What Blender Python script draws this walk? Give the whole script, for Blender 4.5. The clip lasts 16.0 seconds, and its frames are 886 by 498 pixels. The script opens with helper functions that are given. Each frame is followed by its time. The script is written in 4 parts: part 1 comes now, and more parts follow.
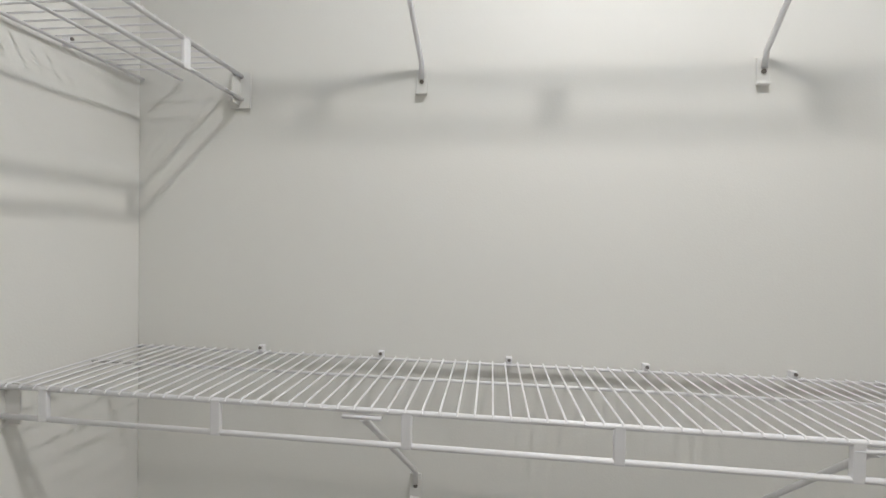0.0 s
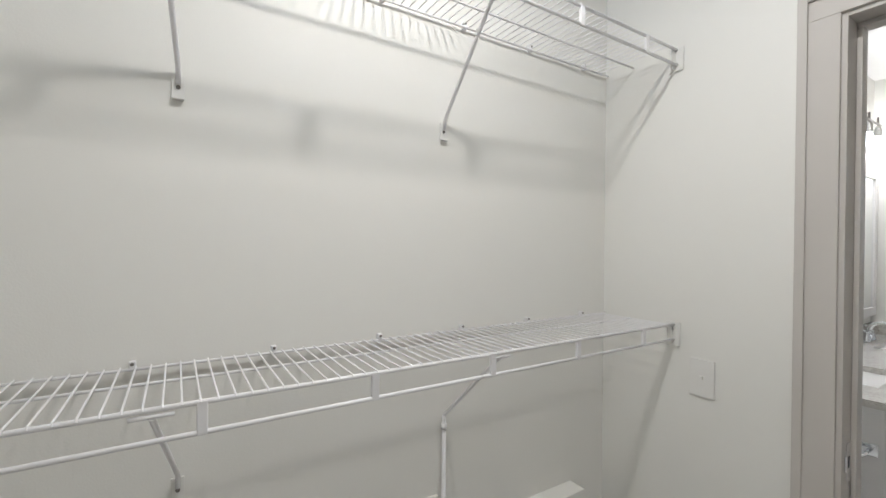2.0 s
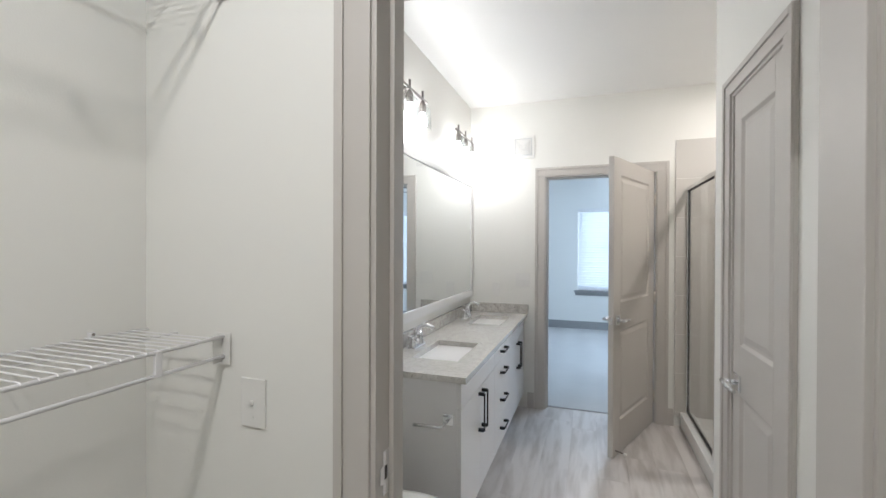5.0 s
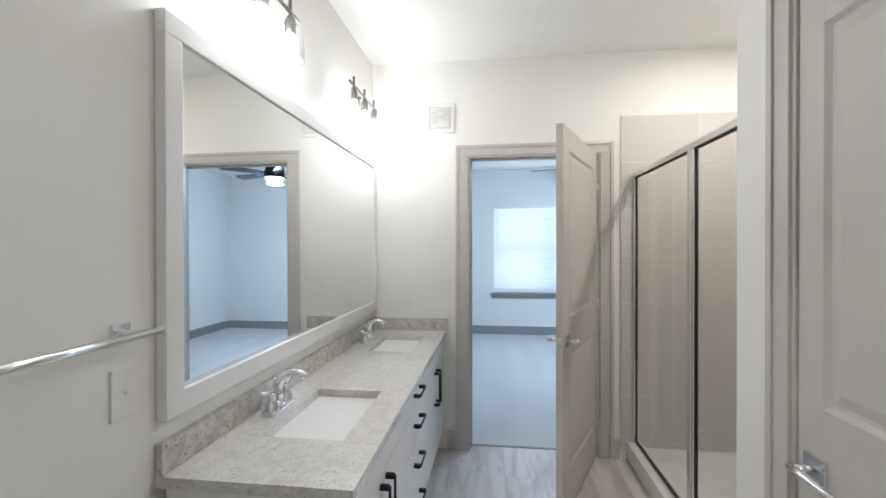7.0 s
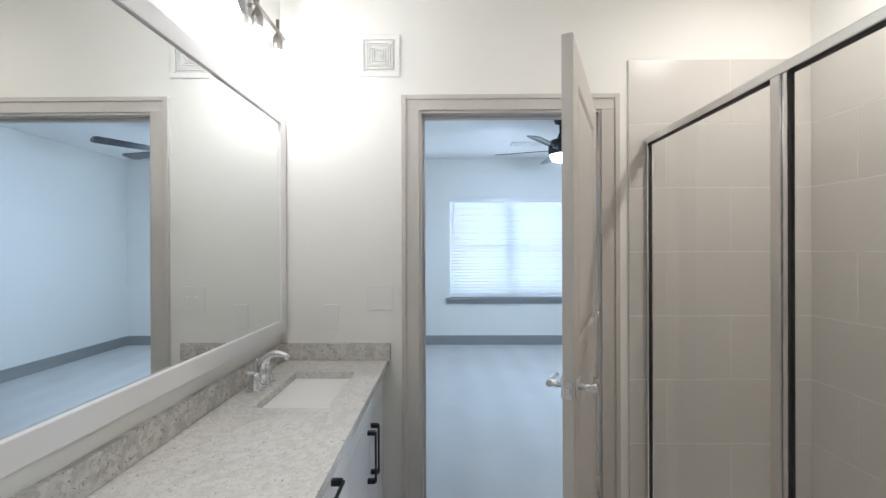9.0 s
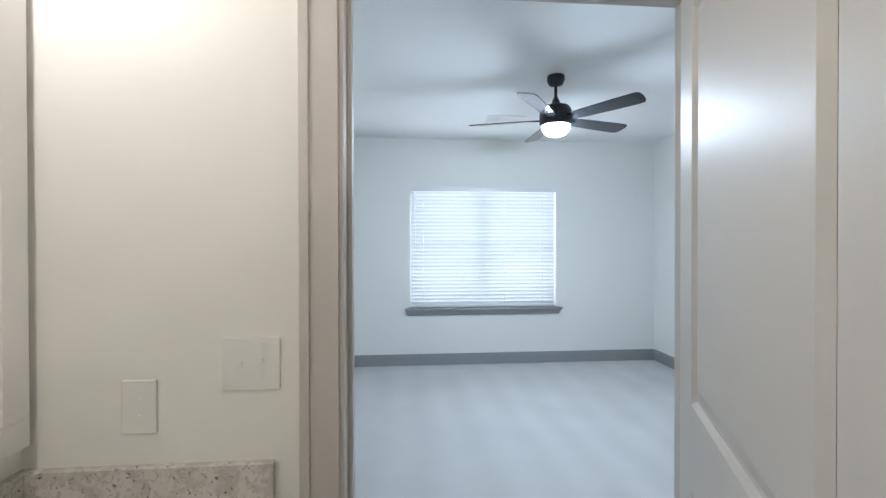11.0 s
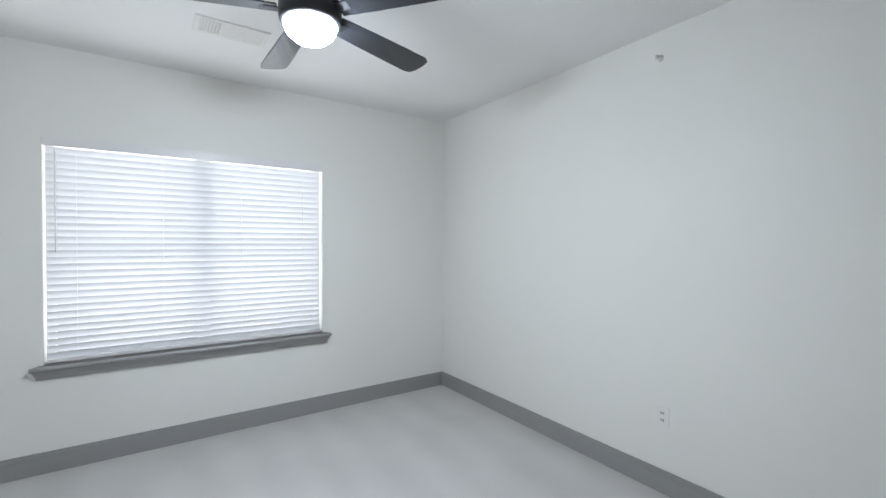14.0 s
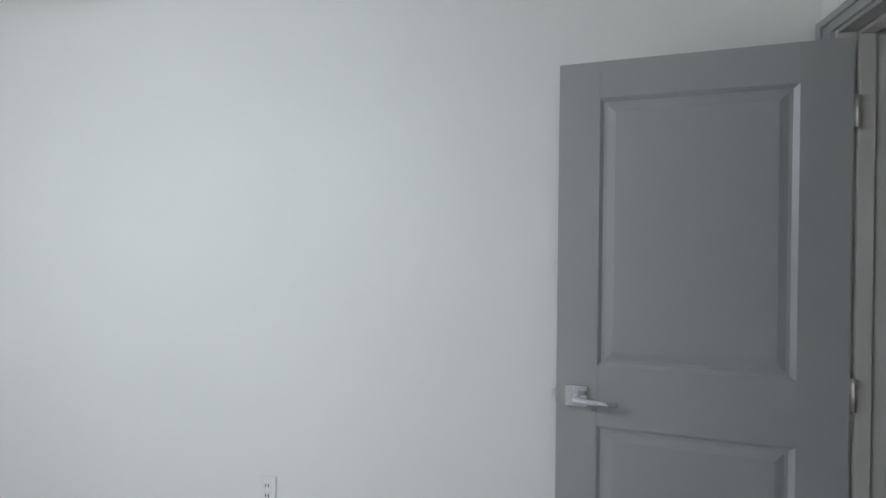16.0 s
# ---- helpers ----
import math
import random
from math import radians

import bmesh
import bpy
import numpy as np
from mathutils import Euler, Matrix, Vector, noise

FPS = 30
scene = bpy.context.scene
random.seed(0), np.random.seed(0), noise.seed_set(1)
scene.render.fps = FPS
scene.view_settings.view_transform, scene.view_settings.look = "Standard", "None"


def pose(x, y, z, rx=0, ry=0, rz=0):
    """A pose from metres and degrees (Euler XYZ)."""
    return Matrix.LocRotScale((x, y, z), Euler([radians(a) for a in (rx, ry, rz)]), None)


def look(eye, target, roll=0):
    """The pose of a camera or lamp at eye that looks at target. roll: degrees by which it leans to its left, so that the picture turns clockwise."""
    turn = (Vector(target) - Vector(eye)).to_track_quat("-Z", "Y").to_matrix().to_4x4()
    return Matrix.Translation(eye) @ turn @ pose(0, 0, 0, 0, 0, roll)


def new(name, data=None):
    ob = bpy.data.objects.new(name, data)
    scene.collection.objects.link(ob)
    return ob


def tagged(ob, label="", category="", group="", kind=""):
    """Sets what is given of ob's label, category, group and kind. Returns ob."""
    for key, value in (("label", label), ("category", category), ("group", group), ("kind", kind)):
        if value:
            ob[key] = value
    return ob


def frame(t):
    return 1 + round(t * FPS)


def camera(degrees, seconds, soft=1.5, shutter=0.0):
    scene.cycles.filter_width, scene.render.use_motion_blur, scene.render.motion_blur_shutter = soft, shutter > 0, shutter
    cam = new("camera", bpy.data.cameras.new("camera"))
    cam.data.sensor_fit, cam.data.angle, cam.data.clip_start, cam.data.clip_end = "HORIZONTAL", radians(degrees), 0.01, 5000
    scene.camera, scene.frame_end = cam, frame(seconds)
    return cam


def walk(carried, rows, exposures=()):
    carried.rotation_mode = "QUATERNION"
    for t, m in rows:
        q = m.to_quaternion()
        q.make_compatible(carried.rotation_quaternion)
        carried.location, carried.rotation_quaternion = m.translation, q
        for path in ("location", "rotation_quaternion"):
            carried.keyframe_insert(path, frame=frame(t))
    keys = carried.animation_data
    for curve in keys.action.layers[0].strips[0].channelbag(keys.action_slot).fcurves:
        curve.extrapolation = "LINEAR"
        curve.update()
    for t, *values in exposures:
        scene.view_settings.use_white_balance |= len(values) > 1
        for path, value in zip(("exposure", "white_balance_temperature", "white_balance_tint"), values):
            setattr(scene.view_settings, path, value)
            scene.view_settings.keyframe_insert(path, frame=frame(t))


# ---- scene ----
cam = camera(92.5, 16.0)

PATH = [
    (0, (0.223, 0.137, 1.449), (-0.003, 2.124, 1.411), 1.1),
    (0.5, (0.193, 0.042, 1.454), (0.374, 2.033, 1.423), 1.2),
    (1, (0.16, -0.025, 1.46), (0.659, 1.912, 1.439), 0.8),
    (1.5, (0.122, -0.036, 1.459), (0.925, 1.796, 1.438), 0.6),
    (2, (0.069, -0.038, 1.451), (1.135, 1.654, 1.436), 0.5),
    (2.5, (0.048, -0.074, 1.448), (1.346, 1.448, 1.43), 0.5),
    (3, (0.079, -0.125, 1.451), (1.582, 1.194, 1.431), 0.5),
    (3.5, (0.188, -0.155, 1.439), (1.841, 0.972, 1.425), 0.3),
    (4, (0.342, -0.167, 1.43), (2.101, 0.785, 1.42), 0.2),
    (4.5, (0.489, -0.158, 1.424), (2.322, 0.642, 1.413), 0.2),
    (5, (0.652, -0.117, 1.422), (2.542, 0.538, 1.411), 0.2),
    (5.2, (0.715, -0.097, 1.421), (2.621, 0.508, 1.412), 0.2),
    (7.3, (1.636, 0.083, 1.41), (3.626, 0.28, 1.398), -0.1),
    (7.5, (1.713, 0.087, 1.401), (3.705, 0.256, 1.389), -0.1),
    (8, (1.94, 0.096, 1.389), (3.937, 0.199, 1.377), -0.2),
    (8.5, (2.159, 0.103, 1.376), (4.158, 0.171, 1.367), -0.2),
    (8.7, (2.248, 0.121, 1.368), (4.247, 0.168, 1.362), -0.2),
    (10.8, (3.341, 0.097, 1.401), (5.337, -0.031, 1.389), -0.1),
    (11, (3.465, 0.094, 1.393), (5.458, -0.066, 1.379), -0.1),
    (11.5, (3.758, 0.035, 1.403), (5.744, -0.203, 1.387), -0.0),
    (12, (4.017, -0.006, 1.429), (5.986, -0.356, 1.402), -0.1),
    (12.5, (4.265, -0.079, 1.477), (6.206, -0.559, 1.433), 0.1),
    (13, (4.483, -0.173, 1.462), (6.371, -0.833, 1.421), 0.1),
    (13.5, (4.677, -0.337, 1.434), (6.479, -1.204, 1.402), 0.1),
    (14, (4.871, -0.483, 1.429), (6.524, -1.609, 1.402), 0.1),
    (14.5, (5.028, -0.618, 1.46), (6.438, -2.036, 1.416), 0.0),
    (15, (5.108, -0.866, 1.441), (6.23, -2.521, 1.407), 0.3),
    (15.5, (5.131, -1.121, 1.432), (5.93, -2.954, 1.402), 0.3),
    (16, (5.109, -1.395, 1.416), (5.558, -3.343, 1.406), 0.6),
]
walk(cam, [(t, look(eye, target, roll)) for t, eye, target, roll in PATH],
     exposures=[(0, -0.1, 5550, 10.5), (4, -0.02, 5550, 10.5), (6, 0.0, 5550, 10.5), (8.7, -0.1, 5550, 10.5), (10.8, -0.16, 6000, 11), (11.6, -0.14, 6150, 13.5), (12.4, -0.26, 6620, 14.8), (16, -0.23, 6760, 15.8)])

# ---- world, lamps ----
world = bpy.data.worlds.new("sky")
scene.world = world
world.use_nodes = True
wn = world.node_tree
sky = wn.nodes.new("ShaderNodeTexSky")
sky.sky_type = "NISHITA"
sky.sun_disc = False
sky.sun_elevation = radians(40)
sky.sun_rotation = radians(200)
wn.nodes["Background"].inputs[1].default_value = 0.12
wn.links.new(sky.outputs[0], wn.nodes["Background"].inputs[0])


def lamp(name, kind, m, power, color, size=0.05, size_y=None, spread=None):
    d = bpy.data.lights.new(name, kind)
    d.energy, d.color = power, color
    if kind == "AREA":
        d.shape, d.size, d.size_y = "RECTANGLE", size, size_y or size
        if spread:
            d.spread = radians(spread)
    elif kind != "SUN":
        d.shadow_soft_size = size
    o = new(name, d)
    o.matrix_world = m
    return o


WARM = (1.0, 0.86, 0.68)
VANITY = (1.0, 0.885, 0.73)
FANLIGHT = (0.73, 0.87, 1.0)
lamp("sun", "SUN", look((0, 0, 10), (3, 6, 0)), 2.5, (1, 0.95, 0.88)).data.angle = radians(0.5)
lamp("closet_lamp_light", "AREA", pose(0.5, 0.33, 2.60), 13.5, (1.0, 0.87, 0.68), 0.10).data.shape = "DISK"
VANITY_X = (2.90, 4.06)
BULB_Y = 0.868
for vx in VANITY_X:
    for k in (-0.2, 0, 0.2):
        lamp("vanity_bulb_light", "POINT", pose(vx + k, BULB_Y, 2.17), 2.3, VANITY, 0.03)
lamp("window_daylight", "AREA", look((8.66, -0.79, 1.38), (0, -0.79, 1.38)), 46, (0.86, 0.94, 1.0), 1.7, 1.36)
lamp("fan_bulb_light", "AREA", pose(6.53, -0.99, 2.196), 20, FANLIGHT, 0.15)
lamp("shower_light", "AREA", pose(3.68, -1.27, 2.685), 14, WARM, 0.11).data.shape = "DISK"


# ---- materials ----
def mat(name, color, rough=0.5, metal=0.0, var=0.06, scale=6.0, bump=0.0, bscale=200.0, detail=4.0, coat=0.0, rvar=0.0, rand=0.0):
    m = bpy.data.materials.new(name)
    m.use_nodes = True
    nt = m.node_tree
    b = nt.nodes["Principled BSDF"]
    b.inputs["Roughness"].default_value = rough
    b.inputs["Metallic"].default_value = metal
    b.inputs["Coat Weight"].default_value = coat
    tc = nt.nodes.new("ShaderNodeTexCoord")
    n1 = nt.nodes.new("ShaderNodeTexNoise")
    n1.inputs["Scale"].default_value, n1.inputs["Detail"].default_value = scale, detail
    nt.links.new(tc.outputs["Object"], n1.inputs["Vector"])
    mix = nt.nodes.new("ShaderNodeMix")
    mix.data_type = "RGBA"
    mix.inputs[6].default_value = (*[c * (1 - var) for c in color], 1)
    mix.inputs[7].default_value = (*[min(1, c * (1 + var)) for c in color], 1)
    nt.links.new(n1.outputs["Fac"], mix.inputs[0])
    out = mix.outputs[2]
    if rand:
        oi = nt.nodes.new("ShaderNodeObjectInfo")
        hs = nt.nodes.new("ShaderNodeHueSaturation")
        mr = nt.nodes.new("ShaderNodeMapRange")
        mr.inputs[3].default_value, mr.inputs[4].default_value = 1 - rand, 1 + rand
        nt.links.new(oi.outputs["Random"], mr.inputs[0])
        nt.links.new(mr.outputs[0], hs.inputs["Value"])
        nt.links.new(out, hs.inputs["Color"])
        out = hs.outputs[0]
    nt.links.new(out, b.inputs["Base Color"])
    if rvar:
        mr = nt.nodes.new("ShaderNodeMapRange")
        mr.inputs[3].default_value, mr.inputs[4].default_value = max(0, rough - rvar), rough + rvar
        nt.links.new(n1.outputs["Fac"], mr.inputs[0])
        nt.links.new(mr.outputs[0], b.inputs["Roughness"])
    if bump:
        n2 = nt.nodes.new("ShaderNodeTexNoise")
        n2.inputs["Scale"].default_value, n2.inputs["Detail"].default_value = bscale, 3
        nt.links.new(tc.outputs["Object"], n2.inputs["Vector"])
        bp = nt.nodes.new("ShaderNodeBump")
        bp.inputs["Strength"].default_value, bp.inputs["Distance"].default_value = bump, 0.002
        nt.links.new(n2.outputs["Fac"], bp.inputs["Height"])
        nt.links.new(bp.outputs[0], b.inputs["Normal"])
    return m


M_WALL = mat("wall_paint", (0.82, 0.81, 0.77), 0.55, var=0.012, scale=1.5, bump=0.12, bscale=260, rvar=0.06)
M_CEIL = mat("ceiling_paint", (0.85, 0.845, 0.83), 0.8, var=0.012, scale=2, bump=0.15, bscale=180)
M_GREY = mat("grey_trim_paint", (0.37, 0.37, 0.36), 0.34, var=0.03, scale=5, bump=0.05, bscale=90, rvar=0.06)
M_BASE = mat("grey_baseboard_paint", (0.30, 0.30, 0.297), 0.36, var=0.03, scale=5, bump=0.05, bscale=90, rvar=0.06)
M_TRIM = mat("greige_trim_paint", (0.56, 0.53, 0.495), 0.48, var=0.03, scale=5, bump=0.05, bscale=90, rvar=0.06)
M_WHITE = mat("white_lacquer", (0.80, 0.79, 0.78), 0.35, var=0.015, scale=4, bump=0.02, bscale=120)
M_PLATE = mat("white_plastic", (0.80, 0.79, 0.76), 0.4, var=0.01)
M_WIRE = mat("white_vinyl_wire", (0.84, 0.83, 0.84), 0.3, var=0.02, scale=30)
M_PORC = mat("white_porcelain", (0.83, 0.83, 0.81), 0.12, var=0.01, coat=0.5)
M_CHROME = mat("chrome", (0.82, 0.83, 0.85), 0.12, 1.0, var=0.03, scale=20, rvar=0.05)
M_NICKEL = mat("brushed_nickel", (0.27, 0.25, 0.235), 0.34, 1.0, var=0.06, scale=60)
M_HINGE = mat("satin_nickel_hinge", (0.62, 0.58, 0.52), 0.38, 1.0, var=0.06, scale=60)
M_STEEL = mat("satin_chrome_frame", (0.82, 0.82, 0.82), 0.22, 1.0, var=0.05, scale=30, rvar=0.08)
M_BLACK = mat("matt_black_metal", (0.012, 0.012, 0.014), 0.4, 0.3, var=0.1, scale=40)
M_FAN = mat("fan_black", (0.022, 0.024, 0.028), 0.42, 0.1, var=0.15, scale=14, bump=0.08, bscale=60)
M_BLADE = mat("fan_blade_satin_black", (0.022, 0.024, 0.028), 0.13, 0.0, var=0.15, scale=14, bump=0.03, bscale=60, coat=0.4)
# Black of the glazing seals, also painted in as shade inside small holes.
M_SEAL_HOLE = mat("dark_seal_and_hole", (0.015, 0.015, 0.017), 0.6, var=0.1)
M_GROUT = mat("grout", (0.80, 0.78, 0.75), 0.9, var=0.04, scale=20)
M_TILE = mat("greige_tile", (0.60, 0.575, 0.54), 0.3, var=0.02, scale=5, bump=0.03, bscale=60, rvar=0.03, rand=0.015)
M_CARPET = mat("pale_grey_carpet", (0.56, 0.55, 0.535), 0.95, var=0.10, scale=2.2, bump=0.9, bscale=420, detail=8)
cn = M_CARPET.node_tree
ctc = cn.nodes.new("ShaderNodeTexCoord")
cw = cn.nodes.new("ShaderNodeTexWave")
cw.bands_direction = "Y"
cw.inputs["Scale"].default_value, cw.inputs["Distortion"].default_value, cw.inputs["Detail"].default_value, cw.inputs["Detail Scale"].default_value = 0.9, 3.0, 2, 0.6
cn.links.new(ctc.outputs["Object"], cw.inputs[0])
cb = cn.nodes["Principled BSDF"]
csrc = cb.inputs["Base Color"].links[0].from_socket
cm = cn.nodes.new("ShaderNodeMix")
cm.data_type, cm.blend_type = "RGBA", "MULTIPLY"
cm.inputs[0].default_value = 0.05
cn.links.new(csrc, cm.inputs[6])
cn.links.new(cw.outputs["Color"], cm.inputs[7])
cn.links.new(cm.outputs[2], cb.inputs["Base Color"])
# Even grey that paints the shade seen between louvres and register slats.
M_SHADOW = mat("grille_gap_shade", (0.66, 0.66, 0.66), 0.6, var=0.05)
M_UNDER = mat("plank_underlay", (0.38, 0.36, 0.34), 0.9, var=0.1)


def speckle(name, base, mid, dark, scale, rough):
    m = bpy.data.materials.new(name)
    m.use_nodes = True
    nt = m.node_tree
    b = nt.nodes["Principled BSDF"]
    b.inputs["Roughness"].default_value = rough
    b.inputs["Coat Weight"].default_value = 0.3
    tc = nt.nodes.new("ShaderNodeTexCoord")
    last = None
    for i, (sc, col, lo, hi) in enumerate(((scale * 0.35, mid, 0.45, 0.62), (scale, mid, 0.52, 0.62), (scale * 1.6, dark, 0.63, 0.69))):
        n = nt.nodes.new("ShaderNodeTexNoise")
        n.inputs["Scale"].default_value, n.inputs["Detail"].default_value, n.inputs["Distortion"].default_value = sc, 3, 0.8
        mp = nt.nodes.new("ShaderNodeMapping")
        mp.inputs["Location"].default_value = (i * 3.1, i * 1.7, i)
        nt.links.new(tc.outputs["Object"], mp.inputs[0])
        nt.links.new(mp.outputs[0], n.inputs["Vector"])
        r = nt.nodes.new("ShaderNodeMapRange")
        r.inputs[1].default_value, r.inputs[2].default_value = lo, hi
        nt.links.new(n.outputs["Fac"], r.inputs[0])
        mix = nt.nodes.new("ShaderNodeMix")
        mix.data_type = "RGBA"
        if last:
            nt.links.new(last, mix.inputs[6])
        else:
            mix.inputs[6].default_value = (*base, 1)
        mix.inputs[7].default_value = (*col, 1)
        nt.links.new(r.outputs[0], mix.inputs[0])
        last = mix.outputs[2]
    nt.links.new(last, b.inputs["Base Color"])
    return m


# One stone twice: the countertop's glare is put into its paler, flatter copy.
M_SPLASH = speckle("speckled_granite_no_glare", (0.62, 0.60, 0.565), (0.47, 0.445, 0.41), (0.17, 0.15, 0.135), 60, 0.2)
M_GRANITE_GLARE = speckle("speckled_granite_glare", (0.67, 0.655, 0.62), (0.58, 0.56, 0.525), (0.27, 0.25, 0.23), 85, 0.15)


def plank_material():
    m = mat("grey_oak_vinyl", (0.60, 0.575, 0.555), 0.38, var=0.08, scale=3, rand=0.05, rvar=0.08)
    nt = m.node_tree
    b = nt.nodes["Principled BSDF"]
    src = b.inputs["Base Color"].links[0].from_socket
    tc = nt.nodes.new("ShaderNodeTexCoord")
    oi = nt.nodes.new("ShaderNodeObjectInfo")
    mp = nt.nodes.new("ShaderNodeMapping")
    mp.inputs["Scale"].default_value = (0.9, 5.5, 1)
    add = nt.nodes.new("ShaderNodeVectorMath")
    mul = nt.nodes.new("ShaderNodeMath")
    mul.operation, mul.inputs[1].default_value = "MULTIPLY", 37
    nt.links.new(oi.outputs["Random"], mul.inputs[0])
    nt.links.new(tc.outputs["Object"], add.inputs[0])
    nt.links.new(mul.outputs[0], add.inputs[1])
    nt.links.new(add.outputs[0], mp.inputs[0])
    n = nt.nodes.new("ShaderNodeTexNoise")
    n.inputs["Scale"].default_value, n.inputs["Detail"].default_value, n.inputs["Distortion"].default_value = 2.4, 8, 0.25
    nt.links.new(mp.outputs[0], n.inputs["Vector"])
    ramp = nt.nodes.new("ShaderNodeValToRGB")
    ramp.color_ramp.elements[0].position, ramp.color_ramp.elements[0].color = 0.36, (0.60, 0.55, 0.515, 1)
    ramp.color_ramp.elements[1].position, ramp.color_ramp.elements[1].color = 0.56, (1.2, 1.19, 1.19, 1)
    nt.links.new(n.outputs["Fac"], ramp.inputs[0])
    mix = nt.nodes.new("ShaderNodeMix")
    mix.data_type, mix.blend_type = "RGBA", "MULTIPLY"
    mix.inputs[0].default_value = 0.5
    nt.links.new(src, mix.inputs[6])
    nt.links.new(ramp.outputs[0], mix.inputs[7])
    nt.links.new(mix.outputs[2], b.inputs["Base Color"])
    return m


M_PLANK = plank_material()


def glass_material(name, tint=(1, 1, 1), rough=0.0):
    """A thin clear sheet: straight through, with a Fresnel gloss."""
    m = bpy.data.materials.new(name)
    m.use_nodes = True
    nt = m.node_tree
    tr = nt.nodes.new("ShaderNodeBsdfTransparent")
    tr.inputs[0].default_value = (*tint, 1)
    gl = nt.nodes.new("ShaderNodeBsdfGlossy")
    gl.inputs["Roughness"].default_value = rough
    lw = nt.nodes.new("ShaderNodeLayerWeight")
    lw.inputs[0].default_value = 0.5
    pw = nt.nodes.new("ShaderNodeMath")
    pw.operation, pw.inputs[1].default_value = "POWER", 4.0
    nt.links.new(lw.outputs["Facing"], pw.inputs[0])
    fr = nt.nodes.new("ShaderNodeMapRange")
    fr.inputs[3].default_value, fr.inputs[4].default_value = 0.025, 0.7
    nt.links.new(pw.outputs[0], fr.inputs[0])
    mx = nt.nodes.new("ShaderNodeMixShader")
    nt.links.new(fr.outputs[0], mx.inputs[0])
    nt.links.new(tr.outputs[0], mx.inputs[1])
    nt.links.new(gl.outputs[0], mx.inputs[2])
    nt.links.new(mx.outputs[0], nt.nodes["Material Output"].inputs[0])
    return m


M_GLASS = glass_material("clear_glass", (0.985, 0.99, 0.988))
M_SHADE = glass_material("shade_glass", (0.97, 0.98, 0.98), 0.02)
M_MIRROR = bpy.data.materials.new("mirror_silver")
M_MIRROR.use_nodes = True
mb = M_MIRROR.node_tree.nodes["Principled BSDF"]
mb.inputs["Base Color"].default_value = (0.86, 0.88, 0.88, 1)
mb.inputs["Metallic"].default_value, mb.inputs["Roughness"].default_value = 1, 0.005


def glow(name, color, strength):
    m = bpy.data.materials.new(name)
    m.use_nodes = True
    b = m.node_tree.nodes["Principled BSDF"]
    b.inputs["Base Color"].default_value = (0.8, 0.8, 0.8, 1)
    b.inputs["Emission Color"].default_value = (*color, 1)
    b.inputs["Emission Strength"].default_value = strength
    return m


M_BULB = glow("lit_bulb", (1, 0.95, 0.88), 20)
M_FANBOWL = glow("lit_fan_bowl", FANLIGHT, 165)
M_FANLAMP = glow("lit_opal_glass", (0.92, 0.96, 1.0), 14)


def slat_material():
    m = bpy.data.materials.new("white_blind_slat")
    m.use_nodes = True
    nt = m.node_tree
    b = nt.nodes["Principled BSDF"]
    b.inputs["Base Color"].default_value = (0.82, 0.83, 0.84, 1)
    b.inputs["Roughness"].default_value = 0.45
    tr = nt.nodes.new("ShaderNodeBsdfTranslucent")
    tr.inputs[0].default_value = (0.80, 0.83, 0.86, 1)
    mx = nt.nodes.new("ShaderNodeMixShader")
    mx.inputs[0].default_value = 0.025
    nt.links.new(b.outputs[0], mx.inputs[1])
    nt.links.new(tr.outputs[0], mx.inputs[2])
    nt.links.new(mx.outputs[0], nt.nodes["Material Output"].inputs[0])
    return m


M_SLAT = slat_material()


# ---- builders ----
def box(bm, x0, x1, y0, y1, z0, z1, bevel=0.0, m=None):
    x0, x1, y0, y1, z0, z1 = min(x0, x1), max(x0, x1), min(y0, y1), max(y0, y1), min(z0, z1), max(z0, z1)
    vs = [bm.verts.new((x, y, z)) for x in (x0, x1) for y in (y0, y1) for z in (z0, z1)]
    fs = [bm.faces.new([vs[i] for i in f]) for f in ((0, 1, 3, 2), (4, 6, 7, 5), (0, 4, 5, 1), (2, 3, 7, 6), (0, 2, 6, 4), (1, 5, 7, 3))]
    if bevel:
        es = list({e for f in fs for e in f.edges})
        r = bmesh.ops.bevel(bm, geom=es, offset=bevel, segments=2, affect="EDGES", profile=0.6)
        vs = list({v for f in r["faces"] for v in f.verts} | {v for v in vs if v.is_valid})
    if m:
        bmesh.ops.transform(bm, matrix=m, verts=vs)
    return bm


def tube(bm, pts, r, seg=8, cap=True):
    """A round bar along points; r may be one radius or one for each point."""
    pts = [Vector(p) for p in pts]
    rs = r if isinstance(r, (list, tuple)) else [r] * len(pts)
    rings = []
    side = None
    for i, p in enumerate(pts):
        d = (pts[min(i + 1, len(pts) - 1)] - pts[max(i - 1, 0)]).normalized()
        if side is None:
            side = d.orthogonal().normalized()
        side = (side - d * side.dot(d)).normalized()
        up = d.cross(side)
        rings.append([bm.verts.new(p + rs[i] * (math.cos(a) * side + math.sin(a) * up)) for a in (2 * math.pi * k / seg for k in range(seg))])
    for a, b in zip(rings, rings[1:]):
        for k in range(seg):
            f = bm.faces.new((a[k], a[(k + 1) % seg], b[(k + 1) % seg], b[k]))
            f.smooth = seg > 6
    if cap:
        bm.faces.new(rings[0][::-1])
        bm.faces.new(rings[-1])
    return bm


